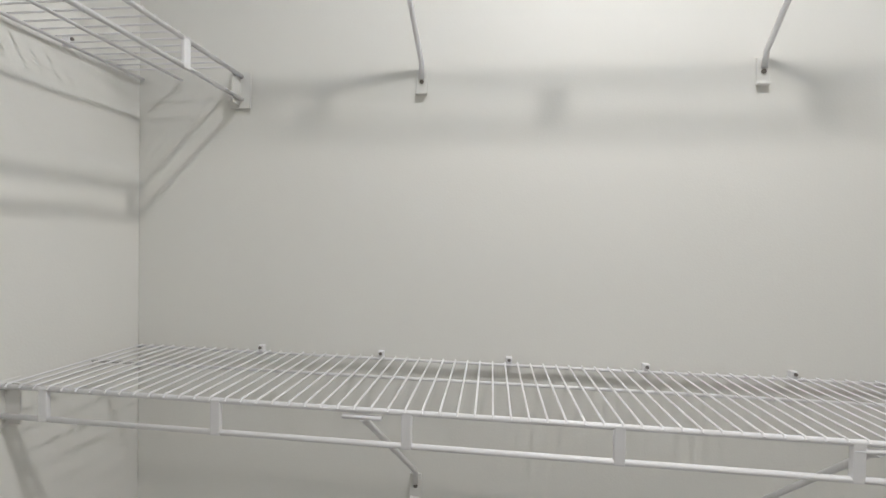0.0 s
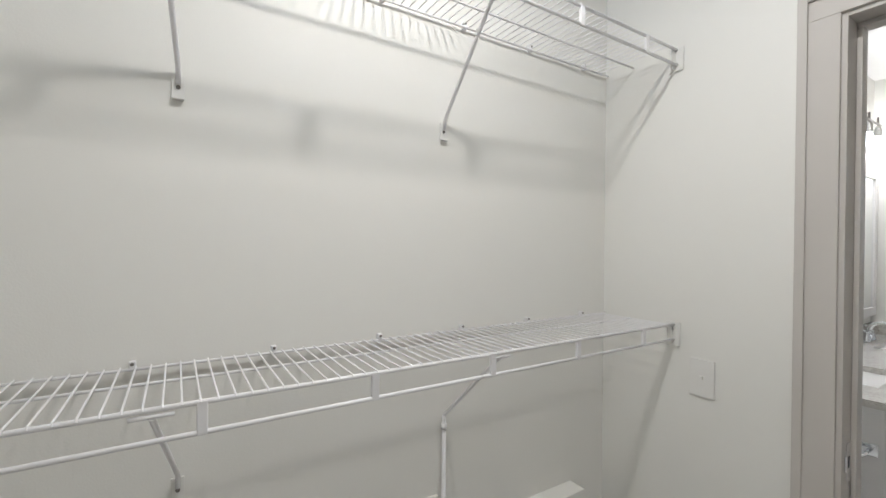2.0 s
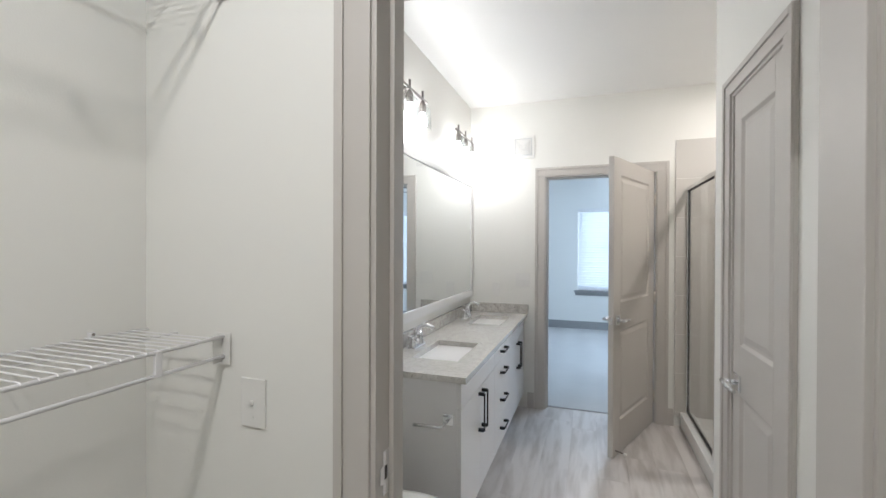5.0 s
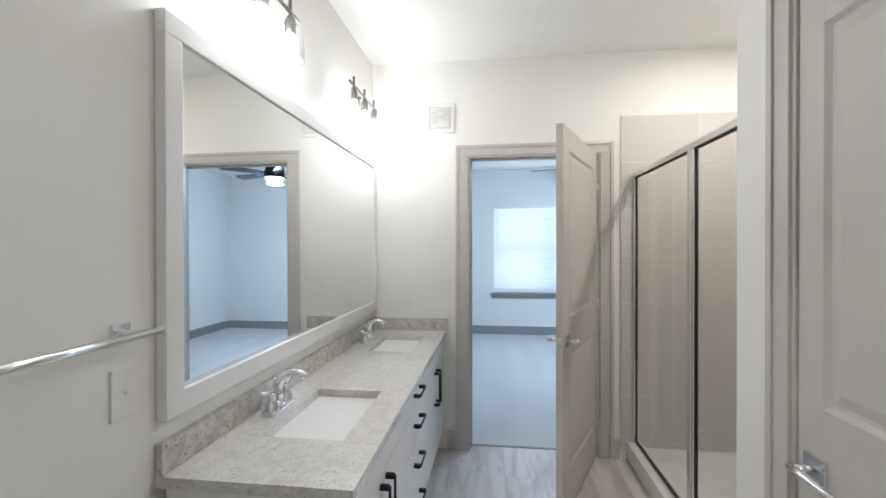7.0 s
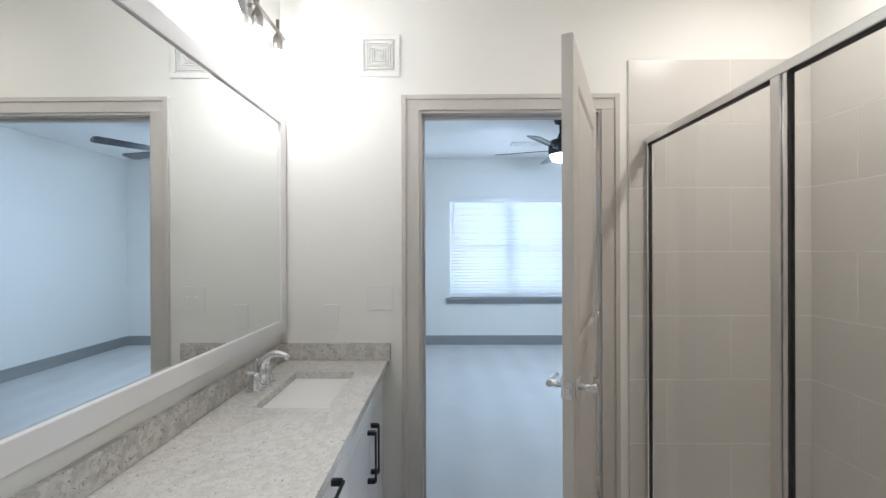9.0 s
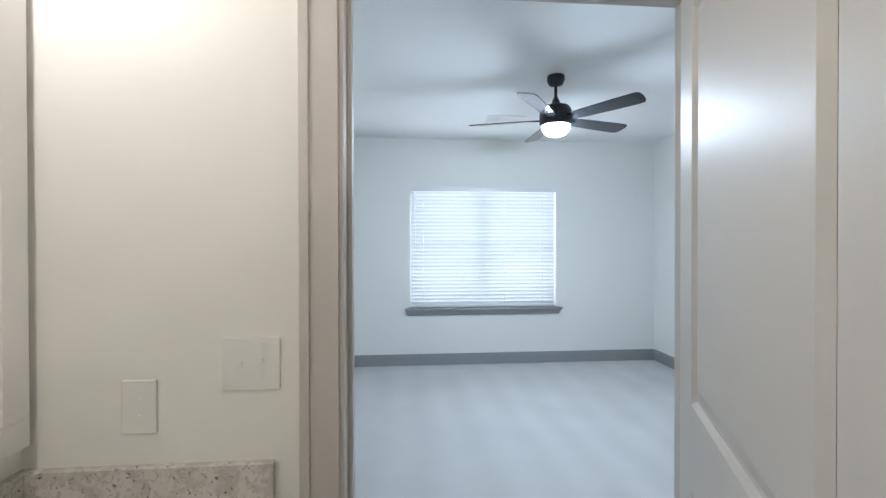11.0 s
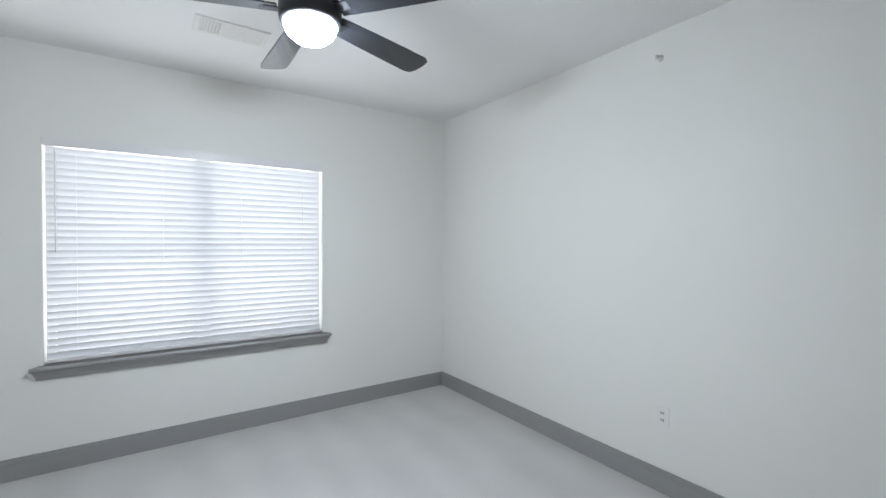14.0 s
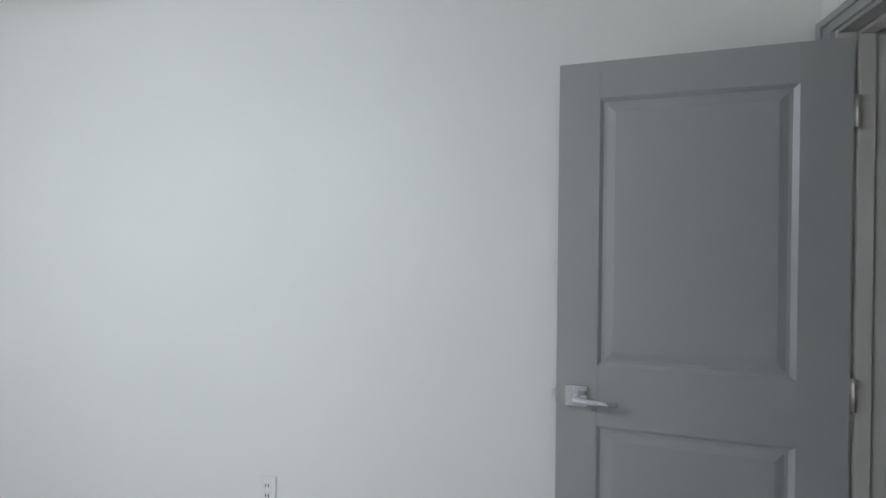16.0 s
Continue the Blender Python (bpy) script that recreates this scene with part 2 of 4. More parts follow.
def lathe(bm, profile, centre=(0, 0, 0), seg=32, sx=1.0, sy=1.0):
    """A body of revolution about z from (radius, height) pairs."""
    c = Vector(centre)
    rings = []
    for r, z in profile:
        if r < 1e-5:
            rings.append([bm.verts.new(c + Vector((0, 0, z)))])
        else:
            rings.append([bm.verts.new(c + Vector((sx * r * math.cos(a), sy * r * math.sin(a), z))) for a in (2 * math.pi * k / seg for k in range(seg))])
    for a, b in zip(rings, rings[1:]):
        for k in range(seg):
            q = [a[k % len(a)], a[(k + 1) % len(a)], b[(k + 1) % len(b)], b[k % len(b)]]
            u = []
            for v in q:
                if v not in u:
                    u.append(v)
            if len(u) > 2:
                f = bm.faces.new(u)
                f.smooth = True
    return bm


def mesh_of(name, bm, material):
    bmesh.ops.recalc_face_normals(bm, faces=bm.faces)
    me = bpy.data.meshes.new(name)
    bm.to_mesh(me)
    bm.free()
    me.materials.append(material)
    return me


def part(name, bm, material, parent, label=""):
    o = new(name, mesh_of(name, bm, material))
    o.parent = parent
    if label:
        o["label"] = label
    return o


def thing(name, label, category, group="", m=None):
    o = new(name)
    o.empty_display_size = 0.1
    if m is not None:
        o.matrix_world = m
    return tagged(o, label, category, group)


def struct(name, bm, material, label, category):
    o = new(name, mesh_of(name, bm, material))
    return tagged(o, label, category, kind="structure")


def B(*a, **k):
    return box(bmesh.new(), *a, **k)


def boxes(*rows, bevel=0.0):
    bm = bmesh.new()
    for r in rows:
        box(bm, *r, bevel=bevel)
    return bm


# ---- plan ----
CX0, CX1, CY0, CY1 = -0.575, 1.475, -1.35, 1.02   # closet
BX0, BX1, BY0, BY1 = 1.61, 4.45, -0.66, 0.93    # bathroom
SX0, SY0, SY1 = 2.90, -1.64, -0.85              # shower
RX0, RX1, RY0, RY1 = 4.54, 8.41, -2.885, 0.845   # bedroom
EX = 4.30                                       # wall of the entry door
CZ, BZ = 2.70, 2.645                            # ceilings
T = 0.12
CD0, CD1 = -0.53, 0.338                         # closet doorway
BD0, BD1 = -0.632, 0.259                         # bedroom doorway
DH = 2.045
LX0, LX1 = 2.15, 2.66                           # linen door
ED0, ED1 = -2.822, -2.0                         # entry doorway in the bedroom
W0, W1, WZ0, WZ1 = -1.66, 0.085, 0.665, 2.09    # window opening


def walls():
    H = 2.82
    struct("wall_closet_back", B(CX0 - T, CX1, CY1, CY1 + T, 0, H), M_WALL, "off-white painted closet wall behind the wire shelves", "wall")
    struct("wall_closet_side", B(CX0 - T, CX0, CY0 - T, CY1 - 0.001, 0, H), M_WALL, "off-white painted closet side wall", "wall")
    struct("wall_closet_rear", B(CX0, CX1, CY0 - T, CY0, 0, H), M_WALL, "off-white painted rear closet wall", "wall")
    struct("wall_closet_door", boxes((CX1, BX0, CD1, CY1 + T, 0, H), (CX1, BX0, CY0 - T, CD0, 0, H), (CX1, BX0, CD0, CD1, DH, H)),
           M_WALL, "off-white painted wall with the closet doorway", "wall")
    struct("wall_bath_vanity", B(BX0, BX1, BY1, BY1 + T, 0, H), M_WALL, "cream painted bathroom wall behind the vanity", "wall")
    struct("wall_bath_linen", boxes((BX0, LX0, BY0 - T, BY0, 0, H), (LX1, SX0, BY0 - T, BY0, 0, H), (LX0, LX1, BY0 - T, BY0, DH, H)),
           M_WALL, "cream painted bathroom wall with the linen door", "wall")
    struct("wall_linen_back", boxes((BX0, SX0, -1.35, -1.25, 0, H)), M_WALL, "plain wall behind the linen closet", "wall")
    struct("wall_shower_near", B(SX0 - T, SX0, SY0 - T, BY0 - T - 0.001, 0, H), M_WALL, "cream painted wall at the shower's end", "wall")
    struct("wall_shower_back", B(SX0, BX1, SY0 - T, SY0, 0, H), M_WALL, "cream painted wall behind the shower", "wall")
    struct("wall_bath_bedroom", boxes((BX1, RX0, BD1, BY1 + T, 0, H), (BX1, RX0, SY0 - T, BD0, 0, H), (BX1, RX0, BD0, BD1, DH, H)),
           M_WALL, "cream painted wall with the bedroom doorway", "wall")
    struct("wall_bedroom_left", B(RX0, RX1, RY1, RY1 + T, 0, H), M_WALL, "off-white painted bedroom side wall", "wall")
    struct("wall_bedroom_right", B(EX - T, RX1, RY0 - T, RY0, 0, H), M_WALL, "off-white painted long bedroom wall", "wall")
    struct("wall_bedroom_window", boxes((RX1, RX1 + 0.16, W1, RY1 + T, 0, H), (RX1, RX1 + 0.16, RY0 - T, W0, 0, H), (RX1, RX1 + 0.16, W0, W1, 0, WZ0), (RX1, RX1 + 0.16, W0, W1, WZ1, H)),
           M_WALL, "off-white painted bedroom wall with the window", "wall")
    struct("wall_bedroom_entry", boxes((EX - T, EX, RY0, ED0, 0, H), (EX - T, EX, ED1, SY0 - T - 0.001, 0, H), (EX - T, EX, ED0, ED1, DH, H)),
           M_WALL, "off-white painted wall with the entry doorway", "wall")
    struct("wall_bedroom_jog", B(EX, RX0, SY0 - T - 0.06, SY0 - T - 0.002, 0, H), M_WALL, "short off-white return wall", "wall")
    struct("wall_hall", boxes((2.9, 3.0, -3.2, SY0 - T - 0.002, 0, H), (3.0, EX - T, -3.2, -3.1, 0, H)), M_WALL, "plain hall wall beyond the entry door", "wall")
    struct("floor_hall", B(2.9, EX, -3.2, SY0 - T, -0.1, -0.002), M_CARPET, "pale carpeted hall floor", "floor")
    struct("ceiling_hall", B(2.9, EX - T, -3.2, SY0 - T - 0.002, BZ, BZ + 0.1), M_CEIL, "white painted hall ceiling", "ceiling")
    struct("ceiling_closet", B(CX0, CX1, CY0, CY1, CZ, CZ + 0.1), M_CEIL, "white painted closet ceiling", "ceiling")
    struct("ceiling_bath", B(BX0, BX1, SY0, BY1, CZ, CZ + 0.1), M_CEIL, "white painted bathroom ceiling", "ceiling")
    struct("ceiling_bedroom", boxes((RX0, RX1, RY0, RY1, BZ, BZ + 0.1), (EX, RX0, RY0, SY0 - T - 0.06, BZ, BZ + 0.1)), M_CEIL, "white painted bedroom ceiling", "ceiling")
    struct("floor_bedroom", boxes((4.53, RX1, RY0, RY1, -0.1, 0.004), (EX - T, 4.53, RY0, SY0 - T - 0.002, -0.1, 0.004)), M_CARPET, "pale grey cut-pile carpet with vacuum tracks", "carpet")
    struct("floor_closet", B(CX0, CX1, CY0, CY1, -0.1, 0.0), M_CARPET, "pale carpeted closet floor", "floor")


walls()


# ---- trim ----
def profile_bar(bm, x0, x1, y, side):
    """Base moulding along x at the wall line y, stepping out to side."""
    for d, z0, z1 in ((0.016, 0, 0.104), (0.012, 0.104, 0.120), (0.007, 0.120, 0.134)):
        box(bm, x0, x1, y, y + side * d, z0, z1)


def base_x(x0, x1, y, side, paint=M_BASE):
    bm = bmesh.new()
    profile_bar(bm, x0, x1, y, side)
    return tagged(new("baseboard", mesh_of("baseboard", bm, paint)), "grey-painted stepped baseboard along the wall", "baseboard", kind="structure")


def base_y(y0, y1, x, side, paint=M_BASE):
    bm = bmesh.new()
    for d, z0, z1 in ((0.016, 0, 0.104), (0.012, 0.104, 0.120), (0.007, 0.120, 0.134)):
        box(bm, x, x + side * d, y0, y1, z0, z1)
    return tagged(new("baseboard", mesh_of("baseboard", bm, paint)), "grey-painted stepped baseboard along the wall", "baseboard", kind="structure")


base_x(RX0, RX1, RY1, -1)
base_x(5.07, RX1, RY0, 1)
base_y(RY0 + 0.016, RY1 - 0.016, RX1, -1)
base_y(BD1 + 0.085, 0.40, BX1, -1, M_TRIM)
base_y(-0.752, -0.701, BX1, -1, M_TRIM)
base_x(BX0, LX0 - 0.072, BY0, 1, M_TRIM)
base_x(LX1 + 0.072, SX0, BY0, 1, M_TRIM)
base_x(BX0, 2.53, BY1, -1, M_TRIM)
base_y(BD1 + 0.085, RY1 - 0.016, RX0, 1)
base_y(SY0 - T, BD0 - 0.085, RX0, 1)
base_x(CX0, CX1, CY1, -1, M_TRIM)
base_y(CD1 + 0.08, CY1 - 0.016, CX1, -1, M_TRIM)


def door_frame(number, axis, wall0, wall1, a, b, stop_at, label, w=0.08, paint=None, stops=3):
    """Jamb, stop and casings of a doorway in a wall from wall0 to wall1, between a and b along the wall."""
    o = thing("door_frame", label, "door frame")
    paint = paint or M_TRIM
    o["kind"] = "structure"

    def bx(bm, p0, p1, q0, q1, z0, z1):
        if axis == "x":
            box(bm, p0, p1, q0, q1, z0, z1, bevel=0.002)
        else:
            box(bm, q0, q1, p0, p1, z0, z1, bevel=0.002)

    j = 0.018
    lo, hi = wall0 - 0.004, wall1 + 0.004
    for name, q0, q1, z0, z1 in (("jamb", a, a + j, 0, DH), ("jamb", b - j, b, 0, DH), ("head", a + j, b - j, DH - j, DH)):
        bm = bmesh.new()
        bx(bm, lo, hi, q0, q1, z0, z1)
        part(name, bm, paint, o)
    s0, s1 = stop_at
    for q0, q1, z0, z1 in ((a + j, a + j + 0.012, 0, DH - j - 0.012), (b - j - 0.012, b - j, 0, DH - j - 0.012), (a + j, b - j, DH - j - 0.012, DH - j))[3 - stops:]:
        bm = bmesh.new()
        bx(bm, s0, s1, q0, q1, z0, z1)
        part("stop", bm, paint, o)
    for face, s in ((wall0, -1), (wall1, 1)):
        r = 0.006
        for q0, q1, z0, z1 in ((a - w, a + r, 0, DH - r), (b - r, b + w, 0, DH - r), (a - w, b + w, DH - r, DH + w - 0.012)):
            bm = bmesh.new()
            bx(bm, face, face + s * 0.013, q0, q1, z0, z1)
            part("casing", bm, paint, o)
        e = 0.022
        for q0, q1, z0, z1 in ((a - w, a - w + e, 0, DH + w - 0.012), (b + w - e, b + w, 0, DH + w - 0.012), (a - w + e, b + w - e, DH + w - 0.012 - e, DH + w - 0.012)):
            bm = bmesh.new()
            bx(bm, face + s * 0.013, face + s * 0.02, q0, q1, z0, z1)
            part("casing_bead", bm, paint, o)
    return o


door_frame(1, "x", CX1, BX0, CD0, CD1, (1.535, 1.575), "greige-painted door frame of the closet doorway", stops=2)
door_frame(2, "x", BX1, RX0, BD0, BD1, (4.495, 4.528), "greige-painted door frame of the bedroom doorway")
door_frame(3, "y", BY0 - T, BY0, LX0, LX1, (BY0 - 0.075, BY0 - 0.042), "greige-painted frame of the narrow linen door", w=0.072)
door_frame(4, "x", EX - T, EX, ED0, ED1, (EX - 0.08, EX - 0.042), "grey-painted door frame of the bedroom entry", w=0.055, paint=M_GREY)
# Warm hall light on the entry jamb and stops, painted as paler greige.
for piece in bpy.data.objects:
    if piece.parent and piece.name.startswith(("jamb", "stop")) and piece.parent.get("label", "").startswith("grey-painted door frame"):
        piece.data.materials[0] = M_TRIM


def lever(parent, x, z, y, s, toward):
    """Square rose and flat lever on a door's face at y, standing out to s; the lever points along toward."""
    h = part("lever_handle", B(x - 0.033, x + 0.033, y, y + s * 0.009, z - 0.033, z + 0.033, bevel=0.003), M_CHROME, parent, "polished chrome lever handle")
    bm = tube(bmesh.new(), [(x, y + s * 0.009, z), (x, y + s * 0.05, z)], 0.011, 12)
    part("spindle", bm, M_CHROME, h)
    bm = bmesh.new()
    tube(bm, [(x - toward * 0.012, y + s * 0.05, z), (x + toward * 0.03, y + s * 0.053, z), (x + toward * 0.085, y + s * 0.052, z - 0.002), (x + toward * 0.118, y + s * 0.046, z - 0.004)], [0.011, 0.0105, 0.009, 0.007], 10)
    part("lever", bm, M_CHROME, h)
    return h


def panel_face(bm, x0, x1, z0, z1, y, s):
    """A moulded panel: a sunk border that slopes up to a raised field, on the face at y that looks to s."""
    rects = [(0.0, 0.0), (0.012, -0.009), (0.022, -0.009), (0.046, -0.003)]
    rings = []
    for inset, depth in rects:
        yy = y + s * depth
        rings.append([bm.verts.new(p) for p in ((x0 + inset, yy, z0 + inset), (x1 - inset, yy, z0 + inset), (x1 - inset, yy, z1 - inset), (x0 + inset, yy, z1 - inset))])
    for p, q in zip(rings, rings[1:]):
        for k in range(4):
            bm.faces.new((p[k], p[(k + 1) % 4], q[(k + 1) % 4], q[k]))
    bm.faces.new(rings[-1])


def door_leaf(name, w, m, label, stile=0.125, sides=(1, -1), handle_z=0.93, z1=2.03, paint=None):
    """A two-panel leaf: hinge edge at the origin, the leaf along +x, its thickness across y."""
    o = thing(name, label, "door", m=m)
    paint = paint or M_TRIM
    z0, th = 0.012, 0.0175
    p = [(stile, w - stile, 0.235, 0.855), (stile, w - stile, 1.045, z1 - 0.115)]
    bm = bmesh.new()
    box(bm, 0, stile, -th, th, z0, z1, bevel=0.0015)
    box(bm, w - stile, w, -th, th, z0, z1, bevel=0.0015)
    for a, b in ((z0, p[0][2]), (p[0][3], p[1][2]), (p[1][3], z1)):
        box(bm, stile, w - stile, -th, th, a, b)
    part("slab", bm, paint, o)
    for x0, x1, a, b in p:
        bm = bmesh.new()
        panel_face(bm, x0, x1, a, b, th, 1)
        panel_face(bm, x0, x1, a, b, -th, -1)
        part("panel", bm, paint, o)
    for s in sides:
        lever(o, w - 0.062, handle_z, s * th, s, -1)
    part("latch", B(w, w + 0.002, -0.012, 0.012, handle_z - 0.028, handle_z + 0.028), M_CHROME, o, "chrome latch plate")
    part("latch_bolt", B(w + 0.002, w + 0.011, -0.007, 0.007, handle_z - 0.01, handle_z + 0.01, bevel=0.002), M_CHROME, o)
    for z in (0.22, 1.02, 1.80):
        h = part("hinge", tube(bmesh.new(), [(-0.007, th + 0.004, z - 0.045), (-0.007, th + 0.004, z + 0.045)], 0.0065, 10), M_HINGE, o, "satin nickel hinge")
        part("hinge_leaf", B(-0.004, 0.0, -0.014, th, z - 0.045, z + 0.045), M_HINGE, h)
    return o


hx, hy = 4.452, BD0 + 0.044
ang = math.degrees(math.atan2(-0.25 - hy, 3.69 - hx))
door_leaf("door", 0.832, pose(hx, hy, 0, 0, 0, ang), "greige two-panel door standing open into the bathroom")
spring = thing("door_stop", "thin white-tipped spring door stop", "door stop", m=pose(hx, hy, 0, 0, 0, ang))
part("spring", tube(bmesh.new(), [(0.79, 0.0195, 0.055), (0.79, 0.075, 0.05)], 0.005, 8), M_NICKEL, spring)
part("tip", tube(bmesh.new(), [(0.79, 0.075, 0.05), (0.79, 0.09, 0.049)], 0.008, 10), M_PLATE, spring)
door_leaf("door", LX1 - LX0 - 0.042, pose(LX0 + 0.021, BY0 - 0.02, 0), "narrow greige two-panel linen door, closed", stile=0.078, sides=(1,), handle_z=0.90)
door_leaf("door", 0.781, pose(EX - 0.026, -2.803, 0, 0, 0, -2.3), "dark grey two-panel bedroom door standing open against the wall", handle_z=0.945, z1=2.006, paint=M_GREY)
strike = thing("strike_plate", "chrome strike plate in the greige closet jamb", "strike plate")
part("plate", boxes((1.505, 1.531, CD1 - 0.0195, CD1 - 0.018, 0.86, 0.895), (1.505, 1.531, CD1 - 0.0195, CD1 - 0.018, 0.925, 0.96), (1.505, 1.511, CD1 - 0.0195, CD1 - 0.018, 0.895, 0.925), (1.525, 1.531, CD1 - 0.0195, CD1 - 0.018, 0.895, 0.925)), M_CHROME, strike)
part("lip", B(1.49, 1.505, CD1 - 0.021, CD1 - 0.018, 0.89, 0.93, bevel=0.001), M_CHROME, strike)
# Solid dark plate drawn for the shade in the bolt hole.
part("hole", B(1.511, 1.525, CD1 - 0.0186, CD1 - 0.0181, 0.895, 0.925), M_SEAL_HOLE, strike)


# ---- closet things ----
def wire_shelf(label, length, depth, m, step=0.0254):
    """Local: wall along x at y=0, the shelf reaching to -y, its top at z=0."""
    o = thing("wire_shelf", label, "wire shelf", "closet wire shelves", m=m)
    for name, y, z, r in (("rear_rail", -0.012, 0, 0.0032), ("middle_rail", -depth * 0.42, -0.004, 0.0032), ("front_rail", -depth, -0.001, 0.0046), ("lip_rail", -depth, -0.050, 0.0046)):
        part(name, tube(bmesh.new(), [(0.004, y, z), (length - 0.004, y, z)], r, 8), M_WIRE, o)
    me = mesh_of("wire", tube(bmesh.new(), [(0, -0.008, 0.004), (0, -depth - 0.002, 0.004), (0, -depth - 0.005, 0.0)], 0.0018, 6), M_WIRE)
    n = int((length - 0.03) / step)
    for i in range(n):
        w = new("wire", me)
        w.parent = o
        w.location = (0.018 + i * step, 0, 0)
    x = 0.085
    while x < length - 0.1:
        part("lip_clip", B(x - 0.008, x + 0.008, -depth - 0.0045, -depth + 0.0035, -0.054, 0.002, bevel=0.002), M_WIRE, o)
        x += 0.298
    for x in (0.004, length - 0.004):
        s = 1 if x < 0.1 else -1
        part("end_bracket", boxes((x, x + s * 0.003, -depth - 0.02, -depth + 0.028, -0.07, 0.008), (x, x + s * 0.03, -depth + 0.004, -depth + 0.008, -0.064, 0.004), bevel=0.001), M_PLATE, o)
    k = 0.303
    while k < length:
        part("wall_clip", boxes((k - 0.006, k + 0.006, -0.014, 0, -0.004, 0.016), bevel=0.002), M_WIRE, o)
        part("clip_pin", tube(bmesh.new(), [(k, -0.0145, 0.011), (k, -0.0165, 0.011)], 0.0035, 8), M_NICKEL, o)
        k += 0.268
    return o


def shelf_brace(x, z, foot_z, depth, label, lean, pole=False):
    o = thing("shelf_brace", label, "shelf brace", "shelf braces")
    y = CY1
    part("strut", tube(bmesh.new(), [(x - lean, y - depth - 0.002, z - 0.012), (x - lean, y - depth + 0.012, z - 0.02), (x, y - 0.012, foot_z + 0.03), (x, y - 0.006, foot_z)], 0.0052, 8), M_WIRE, o)
    part("hook", tube(bmesh.new(), [(x - lean - 0.03, y - depth - 0.001, z - 0.011), (x - lean + 0.03, y - depth - 0.001, z - 0.011)], 0.004, 8), M_WIRE, o)
    if pole:
        part("pole", tube(bmesh.new(), [(x, y - 0.01, foot_z + 0.03), (x, y - 0.01, 0.004)], 0.0065, 8), M_WIRE, o)
        part("collar", tube(bmesh.new(), [(x, y - 0.01, foot_z - 0.012), (x, y - 0.01, foot_z + 0.004)], 0.009, 10), M_WIRE, o)
    else:
        part("foot", boxes((x - 0.012, x + 0.012, y - 0.004, y, foot_z - 0.03, foot_z + 0.02), (x - 0.011, x + 0.011, y - 0.012, y, foot_z - 0.032, foot_z - 0.028), bevel=0.001), M_PLATE, o)
        part("screw", tube(bmesh.new(), [(x, y - 0.004, foot_z - 0.006), (x, y - 0.0065, foot_z - 0.006)], 0.0045, 8), M_NICKEL, o, "dark screw head")
    return o


LSZ, USZ, SD = 1.198, 2.105, 0.278
wire_shelf("white vinyl-coated wire shelf at chest height", CX1 - CX0, SD, pose(CX0, CY1, LSZ))
wire_shelf("white vinyl-coated wire shelf under the ceiling", CX1 - CX0, SD, pose(CX0, CY1, USZ))
wire_shelf("white vinyl-coated wire shelf on the side wall", CY1 - CY0 - 0.02, 0.25, pose(CX0, CY0 + 0.02, 1.80, 0, 0, 90))
shelf_brace(0.072, USZ, 1.785, SD, "white steel shelf brace screwed to the wall", 0.035)
shelf_brace(0.732, USZ, 1.79, SD, "white steel shelf brace screwed to the wall", 0.012)
shelf_brace(0.074, LSZ, 0.935, SD, "white steel shelf brace screwed to the wall", 0.035)
shelf_brace(0.738, LSZ, 0.925, SD, "white steel shelf brace with a pole to the floor", 0.012, pole=True)
wb = thing("utility_box", "beige painted utility box low on the wall", "utility box")
part("body", B(1.068, 1.295, CY1 - 0.067, CY1, 0.25, 0.597, bevel=0.003), M_WALL, wb)
wb = thing("wall_socket", "white plastic socket plate low on the wall", "socket")
part("plate", B(0.64, 0.72, CY1 - 0.012, CY1, 0.605, 0.722, bevel=0.003), M_PLATE, wb)


def wall_plate(name, label, category, m, w, h, toggles=(), socket=False, blank=False):
    """Local: the plate in the x-z plane, standing out to -y."""
    o = thing(name, label, category, m=m)
    part("plate", B(-w / 2, w / 2, -0.006, 0, -h / 2, h / 2, bevel=0.0022), M_PLATE, o)
    for x in toggles:
        t = part("toggle", B(x - 0.0045, x + 0.0045, -0.0135, -0.006, -0.003 + 0.27 * max(x, 0), 0.007 + 0.27 * max(x, 0), bevel=0.002), M_PLATE, o)
        for z in (-0.035, 0.035):
            part("screw", tube(bmesh.new(), [(x, -0.006, z), (x, -0.0068, z)], 0.003, 8), M_PLATE, o)
    if blank:
        for z in (-0.02, 0.02):
            part("screw", tube(bmesh.new(), [(0, -0.006, z), (0, -0.0068, z)], 0.003, 8), M_PLATE, o)
    if socket:
        for z in (-0.02, 0.02):
            s = part("socket_face", B(-0.017, 0.017, -0.0085, -0.006, z - 0.014, z + 0.014, bevel=0.003), M_PLATE, o)
            for x in (-0.006, 0.006):
                # Solid dark bars drawn for the shade in the plug slots.
                part("slot", B(x - 0.0022, x + 0.0022, -0.0092, -0.0084, z - 0.006, z + 0.008), M_SEAL_HOLE, s)
    return o


wall_plate("light_switch", "white single toggle switch plate beside the closet door", "light switch", pose(CX1, 0.652, 1.042, 0, 0, -90), 0.073, 0.118, (0,))
wall_plate("light_switch", "white double toggle switch plate beside the bedroom doorway", "light switch", pose(BX1, 0.447, 1.13, 0, 0, -90), 0.126, 0.118, (-0.023, 0.023))
wall_plate("wall_socket", "white socket plate above the granite splashback", "socket", pose(BX1, 0.686, 1.04, 0, 0, -90), 0.073, 0.118, blank=True)
wall_plate("wall_socket", "white socket plate on the wall above the toilet", "socket", pose(2.40, BY1, 1.075), 0.073, 0.118, (0,))
